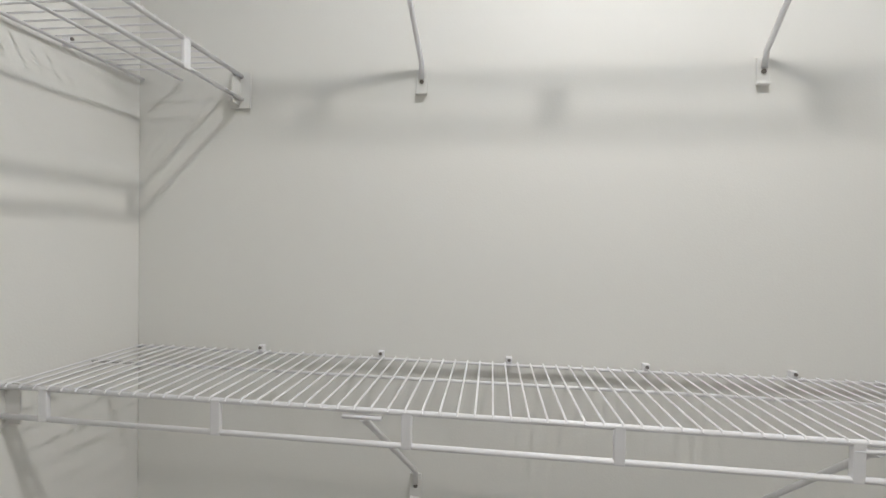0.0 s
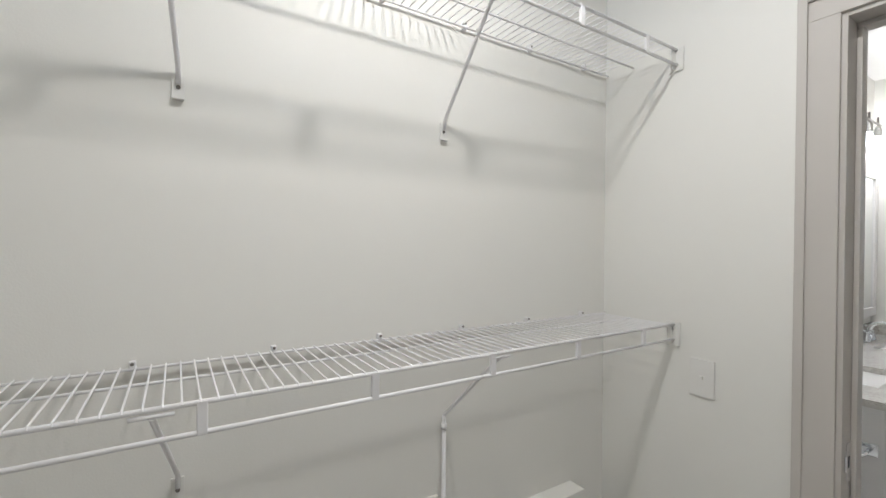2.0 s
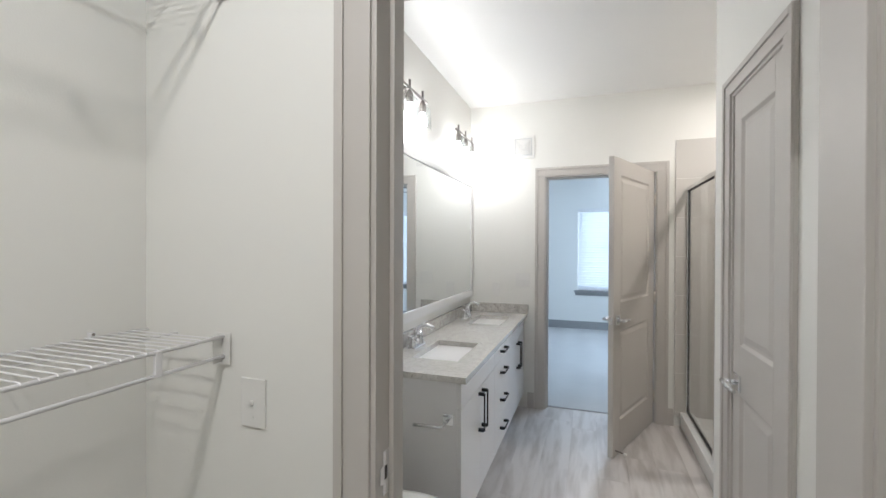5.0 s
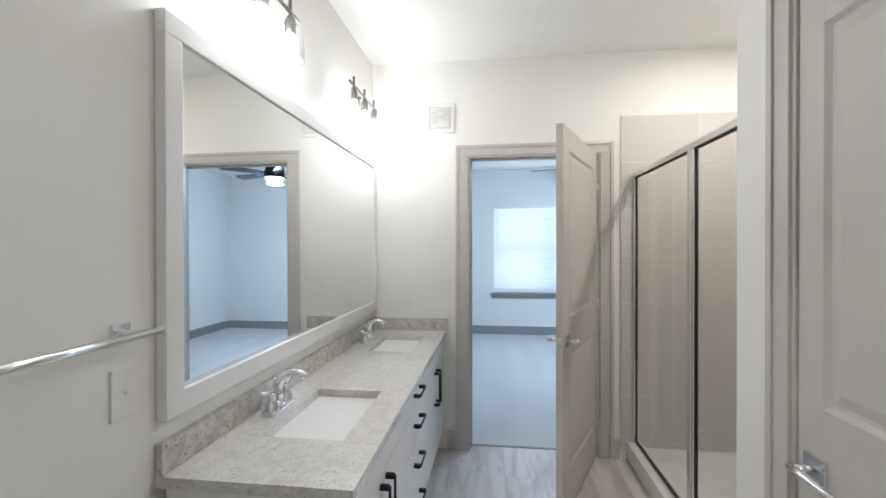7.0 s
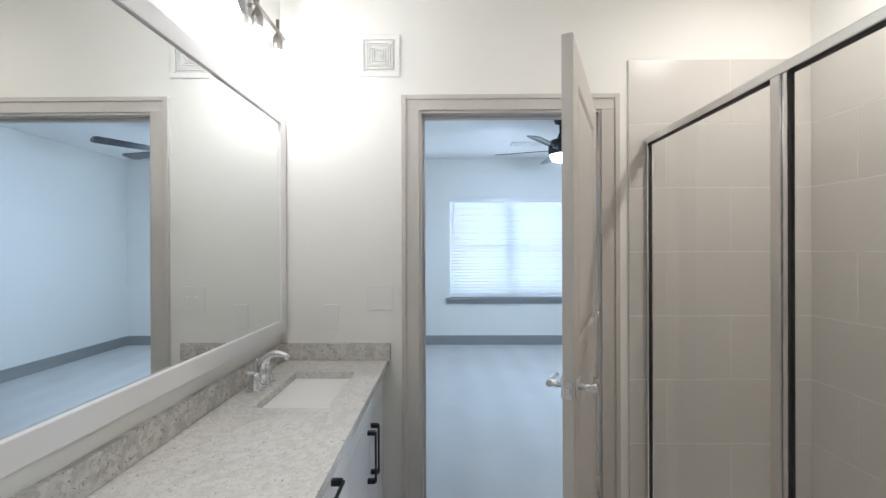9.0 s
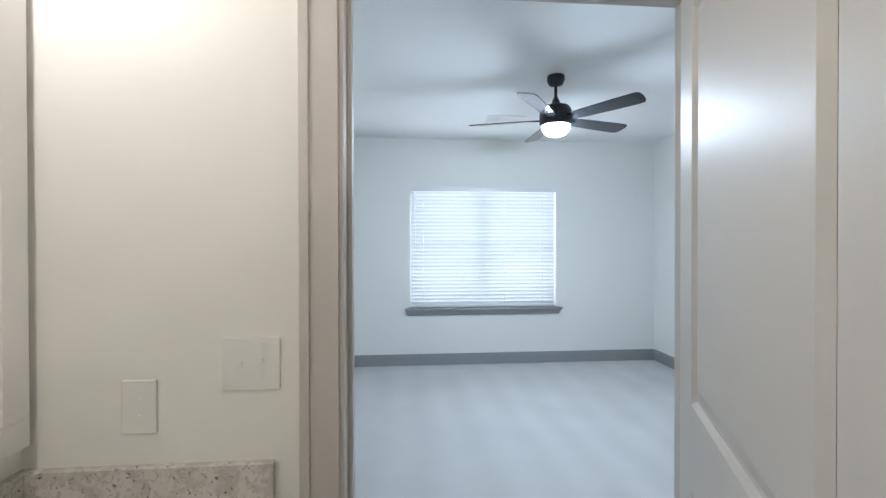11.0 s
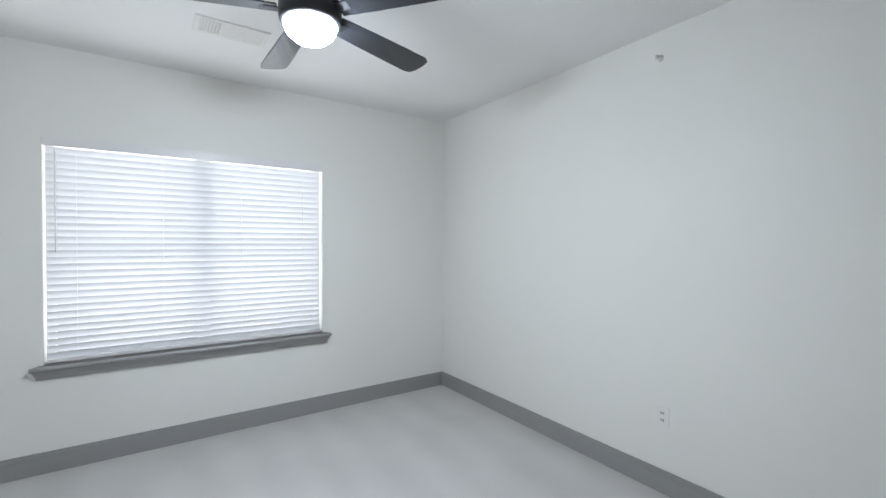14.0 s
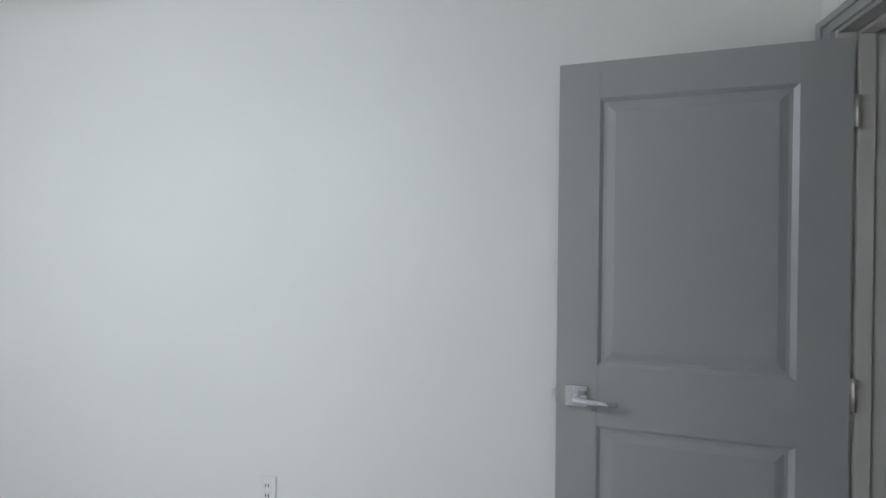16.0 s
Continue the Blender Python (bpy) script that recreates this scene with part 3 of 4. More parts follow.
wall_plate("wall_socket", "white bedroom socket with dark slots", "socket", pose(6.157, RY0, 0.44, 0, 0, 180), 0.072, 0.116, socket=True)

cl = thing("ceiling_light", "round opal flush ceiling light in the closet", "ceiling light")
part("base", lathe(bmesh.new(), [(0, CZ), (0.15, CZ), (0.15, CZ - 0.025), (0, CZ - 0.025)], (0.5, 0.33, 0)), M_WHITE, cl)
g = part("diffuser", lathe(bmesh.new(), [(0.14, CZ - 0.025), (0.13, CZ - 0.06), (0.09, CZ - 0.085), (0, CZ - 0.095)], (0.5, 0.33, 0)), M_FANLAMP, cl, "lit opal diffuser")
g.visible_shadow = False

# ---- bathroom things ----
VX0, VX1, VY0, VZ = 2.505, BX1 - 0.004, 0.435, 0.80
van = thing("vanity_cabinet", "white double vanity cabinet with black bar pulls", "vanity")
part("body", boxes((VX0, VX1, VY0 + 0.02, BY1 - 0.02, 0.115, VZ), (VX0 + 0.01, VX1, VY0 + 0.09, BY1 - 0.02, 0, 0.115)), M_WHITE, van)


def pull(parent, x, z, horizontal, L):
    y = VY0
    bm = bmesh.new()
    ends = [(x - L / 2, z), (x + L / 2, z)] if horizontal else [(x, z - L / 2), (x, z + L / 2)]
    for ex, ez in ends:
        box(bm, ex - 0.008, ex + 0.008, y - 0.03, y, ez - 0.008, ez + 0.008, bevel=0.001)
    (ax, az), (bx_, bz_) = ends
    box(bm, min(ax, bx_) - 0.004, max(ax, bx_) + 0.004, y - 0.036, y - 0.028, min(az, bz_) - 0.004, max(az, bz_) + 0.004, bevel=0.001)
    return part("bar_pull", bm, M_BLACK, parent, "matt black bar pull")


def front(name, x0, x1, z0, z1):
    g = 0.0018
    return part(name, B(x0 + g, x1 - g, VY0, VY0 + 0.0195, z0 + g, z1 - g, bevel=0.0012), M_WHITE, van)


for a, b in ((VX0, 3.225), (3.725, VX1)):
    mid = (a + b) / 2
    front("false_front", a, b, 0.675, VZ - 0.006)
    for x0, x1, px in ((a, mid, mid - 0.035), (mid, b, mid + 0.035)):
        pull(front("cabinet_door", x0, x1, 0.118, 0.675), px, 0.55, False, 0.19)
for z0, z1, pz in ((0.675, VZ - 0.006, 0.738), (0.508, 0.675, 0.60), (0.325, 0.508, 0.42), (0.118, 0.325, 0.235)):
    pull(front("drawer", 3.225, 3.725, z0, z1), 3.465, pz, True, 0.13)

KX0, KY0, KZ = 2.49, 0.408, 0.83
SINKS = ((2.74, 3.18), (3.82, 4.24))
SK0, SK1 = 0.525, 0.785
top = thing("countertop", "speckled grey granite vanity top with two sink cut-outs", "countertop")
bm = bmesh.new()
edges = [KX0] + [v for s in SINKS for v in s] + [BX1 - 0.002]
box(bm, KX0, BX1 - 0.002, KY0, SK0, VZ, KZ)
box(bm, KX0, BX1 - 0.002, SK1, BY1 - 0.002, VZ, KZ)
for i in range(0, len(edges), 2):
    box(bm, edges[i], edges[i + 1], SK0, SK1, VZ, KZ)
bmesh.ops.remove_doubles(bm, verts=bm.verts, dist=1e-5)
part("slab", bm, M_GRANITE_GLARE, top)
part("backsplash", B(KX0, BX1 - 0.022, BY1 - 0.022, BY1 - 0.001, KZ, KZ + 0.082, bevel=0.002), M_SPLASH, top)
part("side_splash", B(BX1 - 0.022, BX1 - 0.001, KY0 - 0.012, BY1 - 0.001, KZ, KZ + 0.082, bevel=0.002), M_SPLASH, top)


def sink(x0, x1):
    o = thing("sink", "white rectangular undermount porcelain sink", "sink", "vanity sinks")
    bm = bmesh.new()
    rings = []
    for inset, z in ((-0.012, VZ), (0.004, VZ - 0.004), (0.012, VZ - 0.06), (0.03, VZ - 0.115), (0.07, VZ - 0.13)):
        r = 0.03
        ring = []
        for cx, cy, a0 in ((x1 - inset - r, SK1 - inset - r, 0), (x0 + inset + r, SK1 - inset - r, 90), (x0 + inset + r, SK0 + inset + r, 180), (x1 - inset - r, SK0 + inset + r, 270)):
            for k in range(5):
                a = radians(a0 + k * 22.5)
                ring.append(bm.verts.new((cx + r * math.cos(a), cy + r * math.sin(a), z)))
        rings.append(ring)
    for p, q in zip(rings, rings[1:]):
        for k in range(20):
            f = bm.faces.new((p[k], p[(k + 1) % 20], q[(k + 1) % 20], q[k]))
            f.smooth = True
    bm.faces.new(rings[-1])
    part("basin", bm, M_PORC, o)
    cx, cy = (x0 + x1) / 2, (SK0 + SK1) / 2
    part("drain", lathe(bmesh.new(), [(0, 0.006), (0.02, 0.006), (0.024, 0.003), (0.026, 0)], (cx, cy, VZ - 0.13), 20), M_CHROME, o, "chrome drain")


def faucet(x):
    o = thing("faucet", "polished chrome two-handle centerset faucet", "faucet", "vanity faucets")
    y = 0.845
    part("base_plate", B(x - 0.08, x + 0.08, y - 0.026, y + 0.026, KZ, KZ + 0.016, bevel=0.007), M_CHROME, o)
    pts = [(x, y, KZ + 0.012), (x, y, KZ + 0.06)]
    for k in range(0, 9):
        a = radians(180 - k * 17)
        pts.append((x, y - 0.062 - 0.062 * math.cos(a), KZ + 0.075 + 0.058 * math.sin(a)))
    part("spout", tube(bmesh.new(), pts, [0.02, 0.015] + [0.0135 - 0.0003 * k for k in range(9)], 14), M_CHROME, o)
    part("lift_rod", tube(bmesh.new(), [(x, y + 0.016, KZ + 0.014), (x, y + 0.016, KZ + 0.10), (x, y + 0.016, KZ + 0.112)], [0.003, 0.003, 0.006], 8), M_CHROME, o)
    for s in (-1, 1):
        h = part("handle", lathe(bmesh.new(), [(0.025, 0.012), (0.022, 0.03), (0.013, 0.062), (0.015, 0.07), (0, 0.076)], (x + s * 0.052, y, KZ), 20), M_CHROME, o)
        part("handle_lever", tube(bmesh.new(), [(x + s * 0.048, y, KZ + 0.07), (x + s * 0.075, y + 0.004, KZ + 0.079), (x + s * 0.105, y + 0.008, KZ + 0.088)], [0.008, 0.007, 0.0045], 10), M_CHROME, h)


for x0, x1 in SINKS:
    sink(x0, x1)
    faucet((x0 + x1) / 2)

MX0, MX1, MZ0, MZ1, MF = 2.495, 4.432, 0.97, 2.022, 0.062
mir = thing("mirror", "wide wall mirror in a flat white frame", "mirror")
for x0, x1, z0, z1 in ((MX0, MX1, MZ0, MZ0 + MF), (MX0, MX1, MZ1 - MF, MZ1), (MX0, MX0 + MF, MZ0 + MF, MZ1 - MF), (MX1 - MF, MX1, MZ0 + MF, MZ1 - MF)):
    part("frame_bar", B(x0, x1, BY1 - 0.032, BY1 - 0.001, z0, z1, bevel=0.003), M_WHITE, mir)
part("glass", B(MX0 + MF - 0.005, MX1 - MF + 0.005, BY1 - 0.023, BY1 - 0.006, MZ0 + MF - 0.005, MZ1 - MF + 0.005), M_MIRROR, mir, "silvered mirror glass")


def vanity_light(x):
    o = thing("vanity_light", "brushed nickel three-lamp vanity light with clear glass shades", "vanity light", "vanity lights", m=pose(x, BY1, 2.335))
    part("back_plate", lathe(bmesh.new(), [(0, 0.022), (0.05, 0.022), (0.06, 0.015), (0.06, 0)], (0, 0, 0), 28), M_NICKEL, o).matrix_local = pose(0, 0, 0, 90)
    part("arm", tube(bmesh.new(), [(0, -0.02, 0), (0, -0.062, 0)], 0.008, 10), M_NICKEL, o)
    part("bar", tube(bmesh.new(), [(-0.27, -0.062, 0), (0.27, -0.062, 0)], 0.008, 10), M_NICKEL, o)
    for k in (-0.2, 0, 0.2):
        s = part("socket", lathe(bmesh.new(), [(0, 0.05), (0.007, 0.05), (0.007, -0.01), (0.014, -0.018), (0.021, -0.036), (0.021, -0.075), (0.016, -0.085), (0, -0.085)], (k, -0.062, 0), 20), M_NICKEL, o)
        g = part("glass_shade", lathe(bmesh.new(), [(0.022, -0.050), (0.040, -0.054), (0.050, -0.066), (0.056, -0.19), (0.053, -0.19), (0.047, -0.068), (0.038, -0.057), (0.022, -0.053)], (k, -0.062, 0), 24), M_SHADE, s, "clear glass shade")
        g.visible_shadow = False
        b = part("bulb", lathe(bmesh.new(), [(0, -0.178), (0.018, -0.172), (0.029, -0.155), (0.03, -0.14), (0.02, -0.11), (0.013, -0.085)], (k, -0.062, 0), 18), M_BULB, s, "lit bulb")
        b.visible_shadow = False


for vx in VANITY_X:
    vanity_light(vx)

vent = thing("wall_vent", "white square vent grille of nested frames", "vent grille")
vy, vz = 0.446, 2.307
part("frame", boxes((BX1 - 0.012, BX1, vy - 0.1, vy + 0.1, vz - 0.103, vz - 0.078), (BX1 - 0.012, BX1, vy - 0.1, vy + 0.1, vz + 0.078, vz + 0.103), (BX1 - 0.012, BX1, vy - 0.1, vy - 0.075, vz - 0.078, vz + 0.078), (BX1 - 0.012, BX1, vy + 0.075, vy + 0.1, vz - 0.078, vz + 0.078), bevel=0.003), M_PLATE, vent)
# Flat sheet coloured as the shade between the louvres.
part("backing", B(BX1 - 0.004, BX1, vy - 0.075, vy + 0.075, vz - 0.078, vz + 0.078), M_SHADOW, vent)
for r in (0.066, 0.054, 0.042, 0.030, 0.018):
    w = 0.0035
    x0, x1 = BX1 - 0.014, BX1 - 0.004
    part("louvre", boxes((x0, x1, vy - r, vy + r, vz - r, vz - r + 2 * w), (x0, x1, vy - r, vy + r, vz + r - 2 * w, vz + r), (x0, x1, vy - r, vy - r + 2 * w, vz - r + 2 * w, vz + r - 2 * w), (x0, x1, vy + r - 2 * w, vy + r, vz - r + 2 * w, vz + r - 2 * w)), M_PLATE, vent)
part("centre", B(BX1 - 0.014, BX1 - 0.004, vy - 0.008, vy + 0.008, vz - 0.008, vz + 0.008), M_PLATE, vent)


def toilet(x):
    o = thing("toilet", "white porcelain two-piece toilet with a closed lid", "toilet")
    part("tank", B(x - 0.20, x + 0.20, BY1 - 0.20, BY1 - 0.012, 0.40, 0.73, bevel=0.03), M_PORC, o)
    part("tank_lid", B(x - 0.21, x + 0.21, BY1 - 0.21, BY1 - 0.01, 0.732, 0.762, bevel=0.012), M_PORC, o)
    bm = bmesh.new()
    cy = 0.52
    rings = []
    for rx, ry, z, dy in ((0.11, 0.2, 0.0, 0.05), (0.105, 0.19, 0.08, 0.05), (0.10, 0.19, 0.18, 0.04), (0.15, 0.23, 0.29, 0.01), (0.18, 0.26, 0.37, 0.0), (0.182, 0.265, 0.395, 0.0)):
        rings.append([bm.verts.new((x + rx * math.cos(a), cy + dy + ry * math.sin(a), z)) for a in (2 * math.pi * k / 36 for k in range(36))])
    for p, q in zip(rings, rings[1:]):
        for k in range(36):
            bm.faces.new((p[k], p[(k + 1) % 36], q[(k + 1) % 36], q[k])).smooth = True
    bm.faces.new(rings[-1])
    part("bowl", bm, M_PORC, o)
    for name, z0, z1, r0 in (("seat", 0.397, 0.412, 0.185), ("lid", 0.414, 0.434, 0.183)):
        part(name, lathe(bmesh.new(), [(0, z0), (r0, z0), (r0 + 0.005, (z0 + z1) / 2), (r0 - 0.004, z1), (r0 - 0.03, z1 + 0.004), (0, z1 + 0.006)], (x, cy, 0), 40, 1.0, 1.47), M_PORC, o)
    part("flush_lever", tube(bmesh.new(), [(x - 0.15, BY1 - 0.2, 0.68), (x - 0.15, BY1 - 0.225, 0.68), (x - 0.09, BY1 - 0.228, 0.675)], 0.007, 8), M_CHROME, o, "chrome flush lever")


toilet(2.05)
ph = thing("paper_holder", "chrome toilet paper holder on the vanity's side", "paper holder")
part("post", B(VX0 - 0.008, VX0, 0.47, 0.52, 0.60, 0.65, bevel=0.002), M_CHROME, ph)
part("arm", tube(bmesh.new(), [(VX0 - 0.006, 0.495, 0.625), (VX0 - 0.07, 0.495, 0.625), (VX0 - 0.075, 0.50, 0.618), (VX0 - 0.075, 0.64, 0.612)], 0.0075, 10), M_CHROME, ph)
tb = thing("towel_bar", "polished chrome towel bar with square mounts", "towel bar")
part("bar", tube(bmesh.new(), [(1.86, BY1 - 0.065, 1.215), (2.44, BY1 - 0.065, 1.215)], 0.009, 12), M_CHROME, tb)
for x in (1.90, 2.39):
    part("mount", boxes((x - 0.024, x + 0.024, BY1 - 0.01, BY1, 1.191, 1.239), (x - 0.01, x + 0.01, BY1 - 0.065, BY1 - 0.01, 1.206, 1.224), bevel=0.002), M_CHROME, tb)

sp = thing("sprinkler", "small white ceiling sprinkler head", "sprinkler")
part("rose", lathe(bmesh.new(), [(0, 0), (0.03, 0), (0.028, -0.006), (0.01, -0.012), (0.008, -0.03), (0, -0.03)], (2.9, -0.25, CZ), 20), M_PLATE, sp)
sp = thing("sprinkler", "small chrome side-wall sprinkler high on the wall", "sprinkler")
part("rose", lathe(bmesh.new(), [(0, 0), (0.02, 0), (0.018, 0.004), (0.007, 0.007), (0.006, 0.03), (0, 0.03)], (0, 0, 0), 20), M_PLATE, sp)
part("deflector", boxes((-0.008, 0.008, -0.011, 0.011, 0.035, 0.037), (-0.0015, 0.0015, -0.009, -0.007, 0.02, 0.036), (-0.0015, 0.0015, 0.007, 0.009, 0.02, 0.036)), M_CHROME, sp)
sp.matrix_world = pose(6.19, RY0, 2.49, -90)

# ---- shower ----
rl = thing("recessed_light", "round recessed shower light with a white trim", "recessed light")
part("trim", lathe(bmesh.new(), [(0.055, 0), (0.085, 0), (0.085, -0.004), (0.06, -0.008), (0.055, 0)], (3.68, -1.27, CZ), 32), M_PLATE, rl)
part("lens", lathe(bmesh.new(), [(0, -0.003), (0.055, -0.003), (0.055, -0.001), (0, -0.001)], (3.68, -1.27, CZ), 28), M_FANLAMP, rl, "lit frosted lens")
struct("shower_pan", boxes((SX0, BX1, SY0, SY1 - 0.04, 0, 0.085), (SX0, BX1, SY1 - 0.04, SY1 + 0.05, 0, 0.115), bevel=0.006), M_PORC, "white acrylic shower pan with a raised curb", "shower pan")
enc = thing("shower_enclosure", "framed clear glass shower screen and door in steel", "shower enclosure")
GZ0, GZ1, PX = 0.115, 1.895, 3.62
gy = SY1
part("top_rail", B(SX0, BX1 - 0.012, gy - 0.018, gy + 0.018, GZ1 - 0.03, GZ1, bevel=0.003), M_STEEL, enc)
part("bottom_rail", B(SX0, BX1 - 0.012, gy - 0.016, gy + 0.016, GZ0, GZ0 + 0.02, bevel=0.003), M_STEEL, enc)
part("wall_channel", B(BX1 - 0.032, BX1 - 0.011, gy - 0.014, gy + 0.014, GZ0 + 0.02, GZ1 - 0.03, bevel=0.002), M_STEEL, enc)
part("wall_channel", B(SX0 + 0.001, SX0 + 0.022, gy - 0.014, gy + 0.014, GZ0 + 0.02, GZ1 - 0.03, bevel=0.002), M_STEEL, enc)
part("post", B(PX - 0.012, PX + 0.026, gy - 0.018, gy + 0.018, GZ0 + 0.02, GZ1 - 0.03, bevel=0.004), M_STEEL, enc)
for x0, x1 in ((PX + 0.026, BX1 - 0.032), (SX0 + 0.03, PX - 0.03)):
    p = part("glass_pane", B(x0 + 0.006, x1 - 0.006, gy - 0.003, gy + 0.003, GZ0 + 0.026, GZ1 - 0.036), M_GLASS, enc, "clear tempered glass")
    p.visible_shadow = False
    s = 0.006
    part("seal", boxes((x0, x0 + s, gy - 0.006, gy + 0.006, GZ0 + 0.02, GZ1 - 0.03), (x1 - s, x1, gy - 0.006, gy + 0.006, GZ0 + 0.02, GZ1 - 0.03), (x0 + s, x1 - s, gy - 0.006, gy + 0.006, GZ0 + 0.02, GZ0 + 0.026), (x0 + s, x1 - s, gy - 0.006, gy + 0.006, GZ1 - 0.036, GZ1 - 0.03)), M_SEAL_HOLE, enc, "black glazing seal")
part("door_stile", B(PX - 0.03, PX - 0.014, gy - 0.012, gy + 0.012, GZ0 + 0.02, GZ1 - 0.03, bevel=0.002), M_STEEL, enc)
part("door_stile", B(SX0 + 0.023, SX0 + 0.03, gy - 0.012, gy + 0.012, GZ0 + 0.02, GZ1 - 0.03), M_STEEL, enc)

# ---- bedroom things ----
win = thing("window", "white double window behind closed blinds", "window")
win["kind"] = "structure"
wx = RX1 + 0.10
mid = (W0 + W1) / 2
for y0, y1, z0, z1 in ((W0, W1, WZ0, WZ0 + 0.045), (W0, W1, WZ1 - 0.045, WZ1), (W0, W0 + 0.045, WZ0 + 0.045, WZ1 - 0.045), (W1 - 0.045, W1, WZ0 + 0.045, WZ1 - 0.045), (mid - 0.045, mid + 0.045, WZ0 + 0.045, WZ1 - 0.045)):
    part("window_frame", B(wx, wx + 0.05, y0, y1, z0, z1, bevel=0.003), M_WHITE, win)
for y0, y1 in ((W0 + 0.045, mid - 0.045), (mid + 0.045, W1 - 0.045)):
    part("sash_rail", B(wx + 0.01, wx + 0.04, y0, y1, 1.34, 1.38, bevel=0.003), M_WHITE, win)
    p = part("pane", B(wx + 0.02, wx + 0.026, y0, y1, WZ0 + 0.045, WZ1 - 0.045), M_GLASS, win)
    p.visible_shadow = False
part("window_sill", B(RX1 - 0.02, RX1 + 0.10, W0 + 0.001, W1 - 0.001, WZ0, WZ0 + 0.005), M_BASE, win, "grey-painted sill")
bm = bmesh.new()
nose = ((0, 0.005), (-0.056, 0.005), (-0.060, -0.002), (-0.060, -0.012), (-0.054, -0.020), (-0.046, -0.024), (-0.036, -0.040), (-0.026, -0.056), (-0.020, -0.070), (-0.017, -0.080), (0, -0.080))
ends = []
for y, s in ((W0, -1), (W1, 1)):
    ends.append([bm.verts.new((RX1 + dx, y + s * (0.022 - dx * 0.6), WZ0 + dz)) for dx, dz in nose])
bm.faces.new(ends[0])
bm.faces.new(ends[1][::-1])
for k in range(len(nose)):
    q = (k + 1) % len(nose)
    bm.faces.new((ends[0][k], ends[0][q], ends[1][q], ends[1][k]))
part("stool", bm, M_BASE, win, "grey-painted moulded stool and apron")

bl = thing("window_blind", "closed white two-inch slat blind hanging in the window", "blind")
bx0 = RX1 + 0.045
part("head_rail", B(RX1 + 0.012, RX1 + 0.07, W0 + 0.006, W1 - 0.006, WZ1 - 0.05, WZ1 - 0.002, bevel=0.003), M_WHITE, bl)
part("valance", B(RX1 - 0.006, RX1 + 0.004, W0 + 0.002, W1 - 0.002, WZ1 - 0.062, WZ1 - 0.001, bevel=0.002), M_WHITE, bl)
PITCH = 0.043
bm = bmesh.new()
L0, L1 = W0 + 0.012, W1 - 0.012
prev = None
for k in range(5):
    u = (k - 2) / 2
    ring = [bm.verts.new((u * 0.025, y, 0.005 * (1 - u * u))) for y in (L0, L1)]
    if prev:
        bm.faces.new((prev[0], prev[1], ring[1], ring[0])).smooth = True
    prev = ring
slat = mesh_of("slat", bm, M_SLAT)
n_slats = int((WZ1 - 0.08 - WZ0 - 0.05) / PITCH) + 1
for i in range(n_slats):
    s = new("slat", slat)
    s.parent = bl
    s.matrix_local = pose(bx0, 0, WZ1 - 0.085 - i * PITCH, 0, 63 + random.uniform(-2, 2), random.uniform(-0.05, 0.05))
part("bottom_rail", B(bx0 - 0.026, bx0 + 0.026, L0, L1, WZ0 + 0.012, WZ0 + 0.032, bevel=0.004), M_WHITE, bl)
for y in (W0 + 0.16, mid - 0.25, mid + 0.25, W1 - 0.16):
    for dx in (-0.026, 0.026):
        part("ladder_cord", tube(bmesh.new(), [(bx0 + dx, y, WZ1 - 0.06), (bx0 + dx, y, WZ0 + 0.02)], 0.0011, 5), M_WHITE, bl)
part("wand", tube(bmesh.new(), [(RX1 + 0.006, W1 - 0.06, WZ1 - 0.07), (RX1 + 0.006, W1 - 0.062, WZ1 - 0.72)], 0.0035, 8), M_WHITE, bl, "thin white tilt wand")

fan = thing("ceiling_fan", "black five-blade ceiling fan with a lit opal lamp", "ceiling fan", m=pose(6.53, -0.99, 0))
part("canopy", lathe(bmesh.new(), [(0, BZ), (0.062, BZ), (0.064, BZ - 0.03), (0.05, BZ - 0.062), (0.018, BZ - 0.075), (0, BZ - 0.075)], seg=32), M_FAN, fan)
part("downrod", tube(bmesh.new(), [(0, 0, BZ - 0.07), (0, 0, 2.42)], 0.011, 14), M_FAN, fan)
part("yoke", lathe(bmesh.new(), [(0.012, 2.49), (0.02, 2.48), (0.03, 2.45), (0.03, 2.42), (0, 2.42)], seg=24), M_FAN, fan)
part("motor_housing", lathe(bmesh.new(), [(0, 2.438), (0.05, 2.434), (0.095, 2.418), (0.112, 2.39), (0.118, 2.365), (0.118, 2.298), (0.114, 2.280), (0.103, 2.275), (0, 2.275)], seg=48), M_FAN, fan)
part("lamp_bowl", lathe(bmesh.new(), [(0.101, 2.276), (0.099, 2.262), (0.088, 2.238), (0.065, 2.217), (0.038, 2.207), (0, 2.204)], seg=40), M_FANBOWL, fan, "lit opal glass bowl").visible_shadow = False
bm = bmesh.new()
out = [(0.12, -0.048), (0.30, -0.058), (0.50, -0.066), (0.615, -0.068), (0.642, -0.055), (0.649, -0.02), (0.646, 0.03), (0.63, 0.06), (0.595, 0.068), (0.45, 0.064), (0.25, 0.056), (0.12, 0.048)]
lo = [bm.verts.new((x, y, -0.003)) for x, y in out]
hi = [bm.verts.new((x, y, 0.003)) for x, y in out]
bm.faces.new(lo[::-1])
bm.faces.new(hi)
for k in range(len(out)):
    bm.faces.new((lo[k], lo[(k + 1) % len(out)], hi[(k + 1) % len(out)], hi[k]))
blade = mesh_of("blade", bm, M_BLADE)
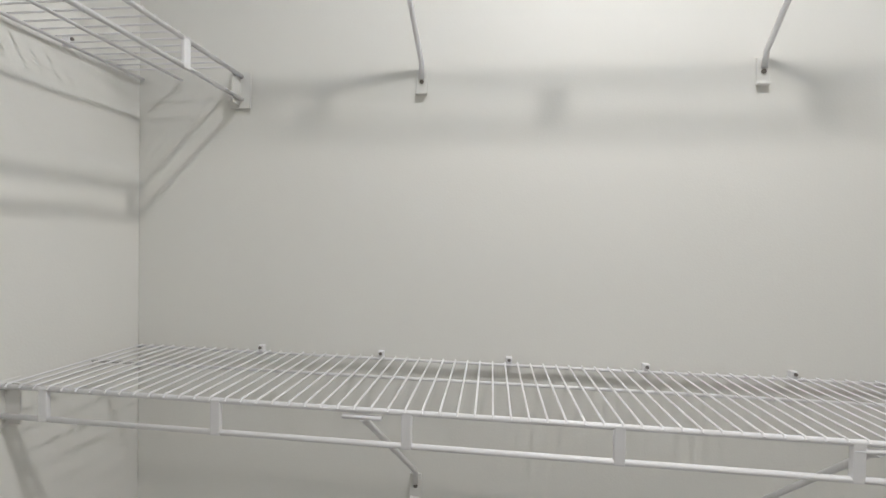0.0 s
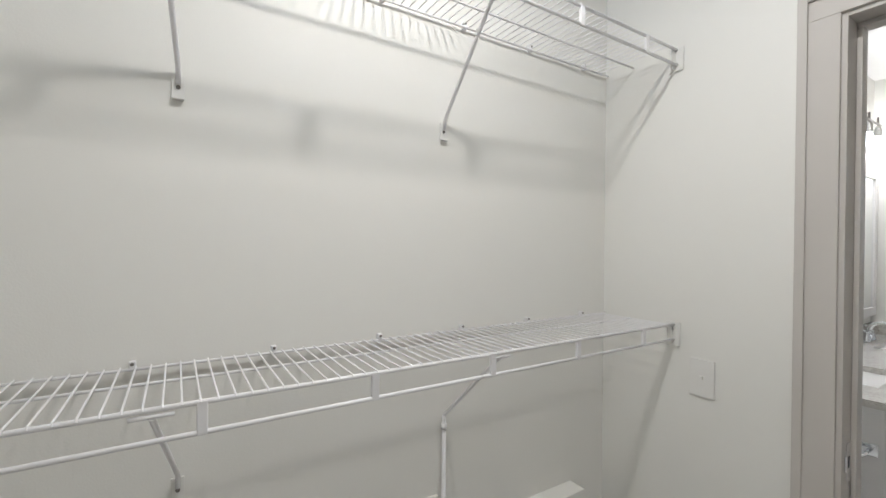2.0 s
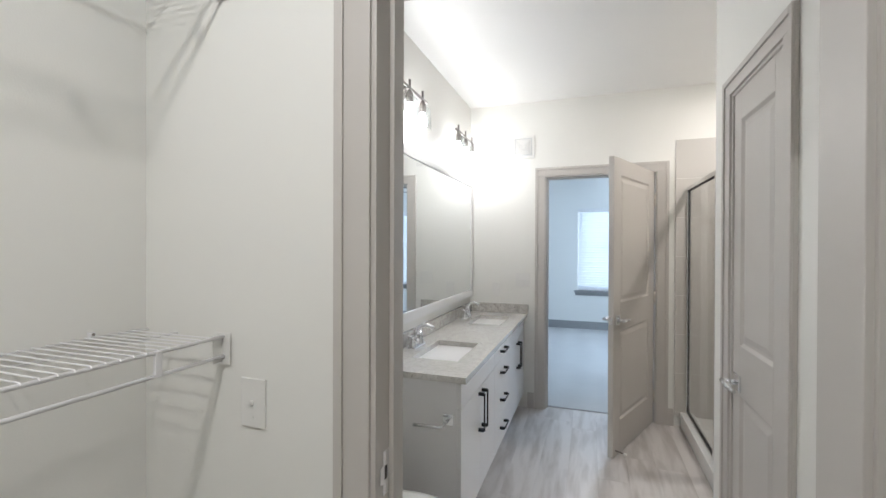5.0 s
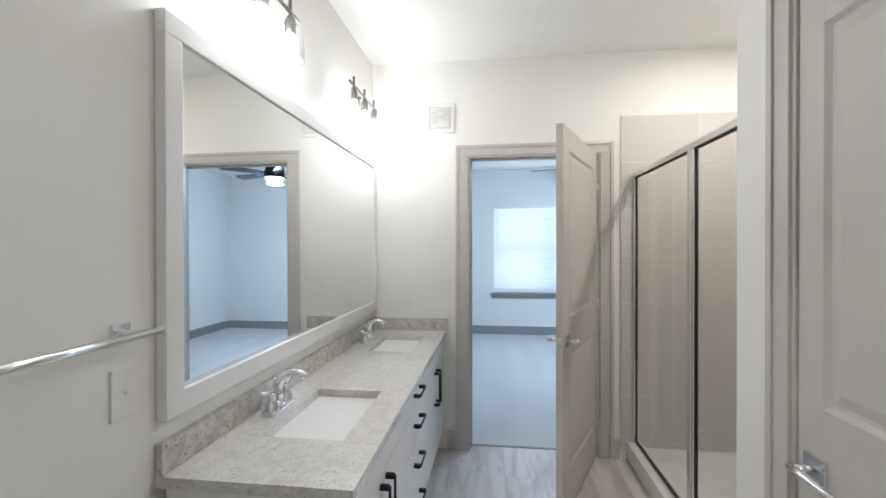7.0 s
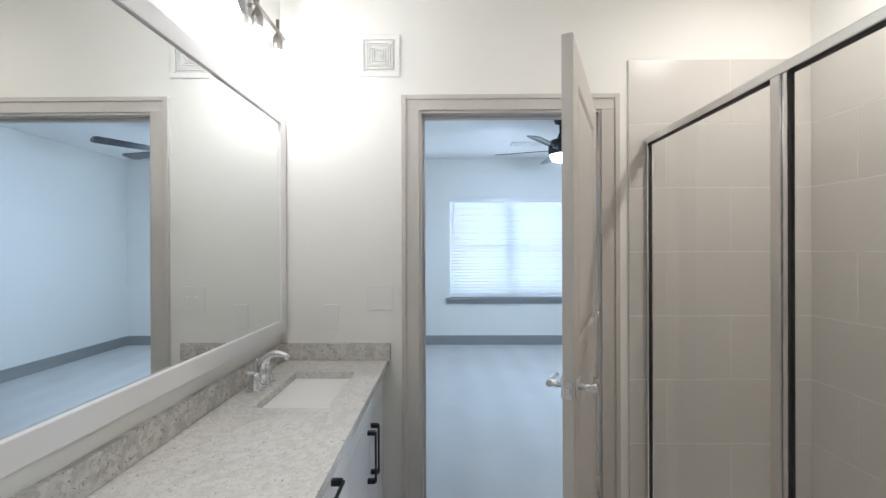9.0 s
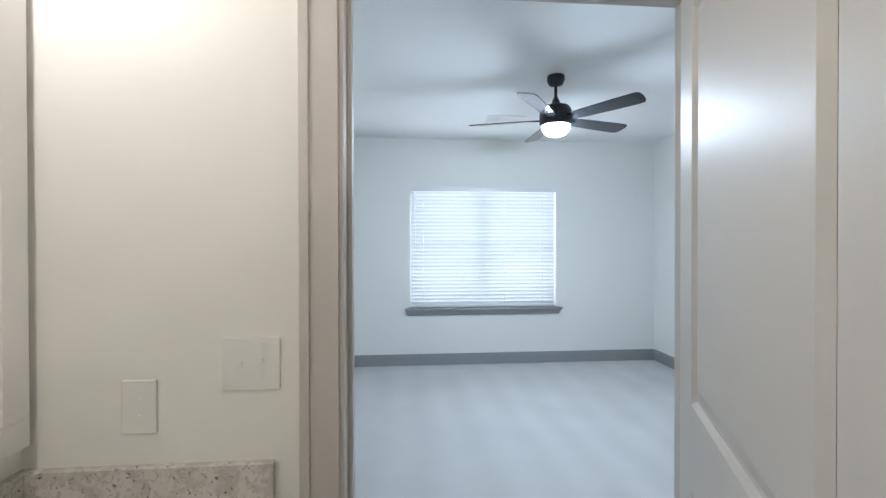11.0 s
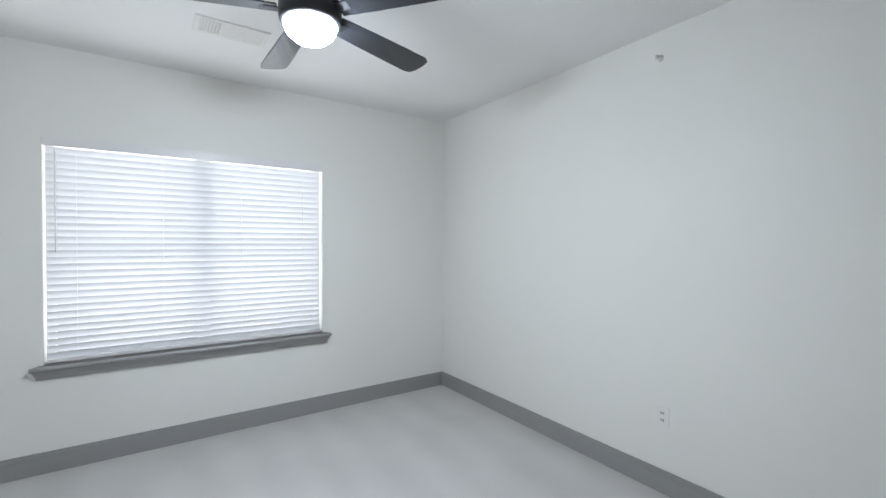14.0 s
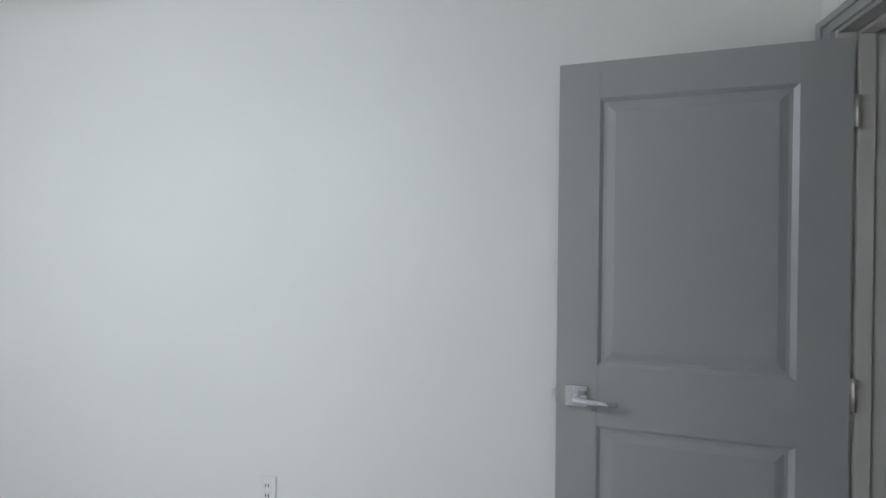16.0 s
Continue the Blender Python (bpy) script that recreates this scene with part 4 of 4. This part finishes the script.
for k in range(5):
    b = new("blade", blade)
    b.parent = fan
    b.matrix_local = pose(0, 0, 2.324, 0, 0, 0.0 + 72 * k) @ pose(0, 0, 0, -13)
    part("blade_iron", B(0.09, 0.17, -0.02, 0.02, -0.006, -0.003), M_FAN, b)

reg = thing("ceiling_register", "white three-way ceiling air register", "air register")
ry0, ry1, rx0, rx1 = -1.05, -0.67, 7.48, 7.68
part("frame", boxes((rx0, rx0 + 0.025, ry0, ry1, BZ - 0.008, BZ), (rx1 - 0.025, rx1, ry0, ry1, BZ - 0.008, BZ), (rx0 + 0.025, rx1 - 0.025, ry0, ry0 + 0.025, BZ - 0.008, BZ), (rx0 + 0.025, rx1 - 0.025, ry1 - 0.025, ry1, BZ - 0.008, BZ), (rx0 + 0.025, rx1 - 0.025, ry0 + 0.135, ry0 + 0.148, BZ - 0.008, BZ), (rx0 + 0.025, rx1 - 0.025, ry1 - 0.148, ry1 - 0.135, BZ - 0.008, BZ)), M_PLATE, reg)
# Flat sheet coloured as the shade above the slats.
part("backing", B(rx0 + 0.025, rx1 - 0.025, ry0 + 0.025, ry1 - 0.025, BZ - 0.002, BZ), M_SHADOW, reg)
for k in range(20):
    y = ry0 + 0.034 + k * 0.0165
    part("slat", B(rx0 + 0.025, rx1 - 0.025, -0.008, 0.008, -0.0006, 0.0006), M_PLATE, reg).matrix_local = pose(0, y, BZ - 0.006, 24 if k < 7 else -24 if k > 12 else 0)

# ---- floor planks and wall tiles ----
struct("floor_bath", B(BX0 - T, 4.53, -1.25, BY1, -0.1, -0.006), M_UNDER, "grey wood-look vinyl plank floor", "floor")
floor_bath = bpy.data.objects["floor_bath"]
PW, PL = 0.18, 1.22
plank = mesh_of("plank", B(0, PL - 0.0006, 0, PW - 0.0006, -0.006, 0.0, bevel=0.0003), M_PLANK)
rng = random.Random(4)
y = -1.25
while y < BY1:
    x = BX0 - T - rng.uniform(0.1, 1.1)
    while x < 4.53:
        a, b = max(x, BX0 - T), min(x + PL, 4.528)
        if b - a > 0.05:
            full = b - a > PL - 0.01
            me = plank if full else mesh_of("plank", B(0, b - a - 0.0006, 0, PW - 0.0006, -0.006, 0.0, bevel=0.0003), M_PLANK)
            p = new("plank", me)
            p.parent = floor_bath
            p.location = (a, y, 0)
        x += PL
    y += PW
struct("threshold", B(4.522, 4.545, BD0 + 0.018, BD1 - 0.018, 0.0, 0.006, bevel=0.002), M_UNDER, "dark strip between vinyl and carpet", "threshold")

TW, TH, TG = 0.61, 0.3085, 0.003
TTOP = 2.276
for wall_name, o0, o1 in (("shower_back", SX0, BX1), ("shower_far", SY0, -0.757), ("shower_near", SY0, -0.79)):
    L = o1 - o0
    if wall_name == "shower_back":
        base = struct("tile_field_back", B(SX0, BX1, SY0, SY0 + 0.0098, 0.086, TTOP), M_GROUT, "greige wall tiles in running bond", "wall tiles")
        place = pose(SX0, SY0 + 0.004, 0)
    elif wall_name == "shower_far":
        base = struct("tile_field_far", B(BX1 - 0.0098, BX1, SY0 + 0.0098, -0.757, 0.086, TTOP), M_GROUT, "greige wall tiles in running bond", "wall tiles")
        place = pose(BX1 - 0.004, SY0, 0, 0, 0, 90)
    else:
        base = struct("tile_field_near", B(SX0, SX0 + 0.0098, SY0 + 0.0098, -0.79, 0.086, TTOP), M_GROUT, "greige wall tiles in running bond", "wall tiles")
        place = pose(SX0 + 0.011, SY0, 0, 0, 0, 90)
    z = TTOP
    r = 0
    while z > 0.11:
        z0 = max(0.088, z - TH)
        u = ((0.09 - TW) if r % 2 == 1 else (0.09 - TW * 1.5))
        while u < L:
            a, b = max(u, 0.007 if wall_name != "shower_back" else 0.0), min(u + TW, L)
            if b - a > 0.01:
                t = new("tile", mesh_of("tile", B(a + TG / 2, b - TG / 2, 0, 0.007, z0 + TG / 2, z - TG / 2, bevel=0.0012), M_TILE))
                t.parent = base
                t.matrix_local = place
            u += TW
        z -= TH
        r += 1
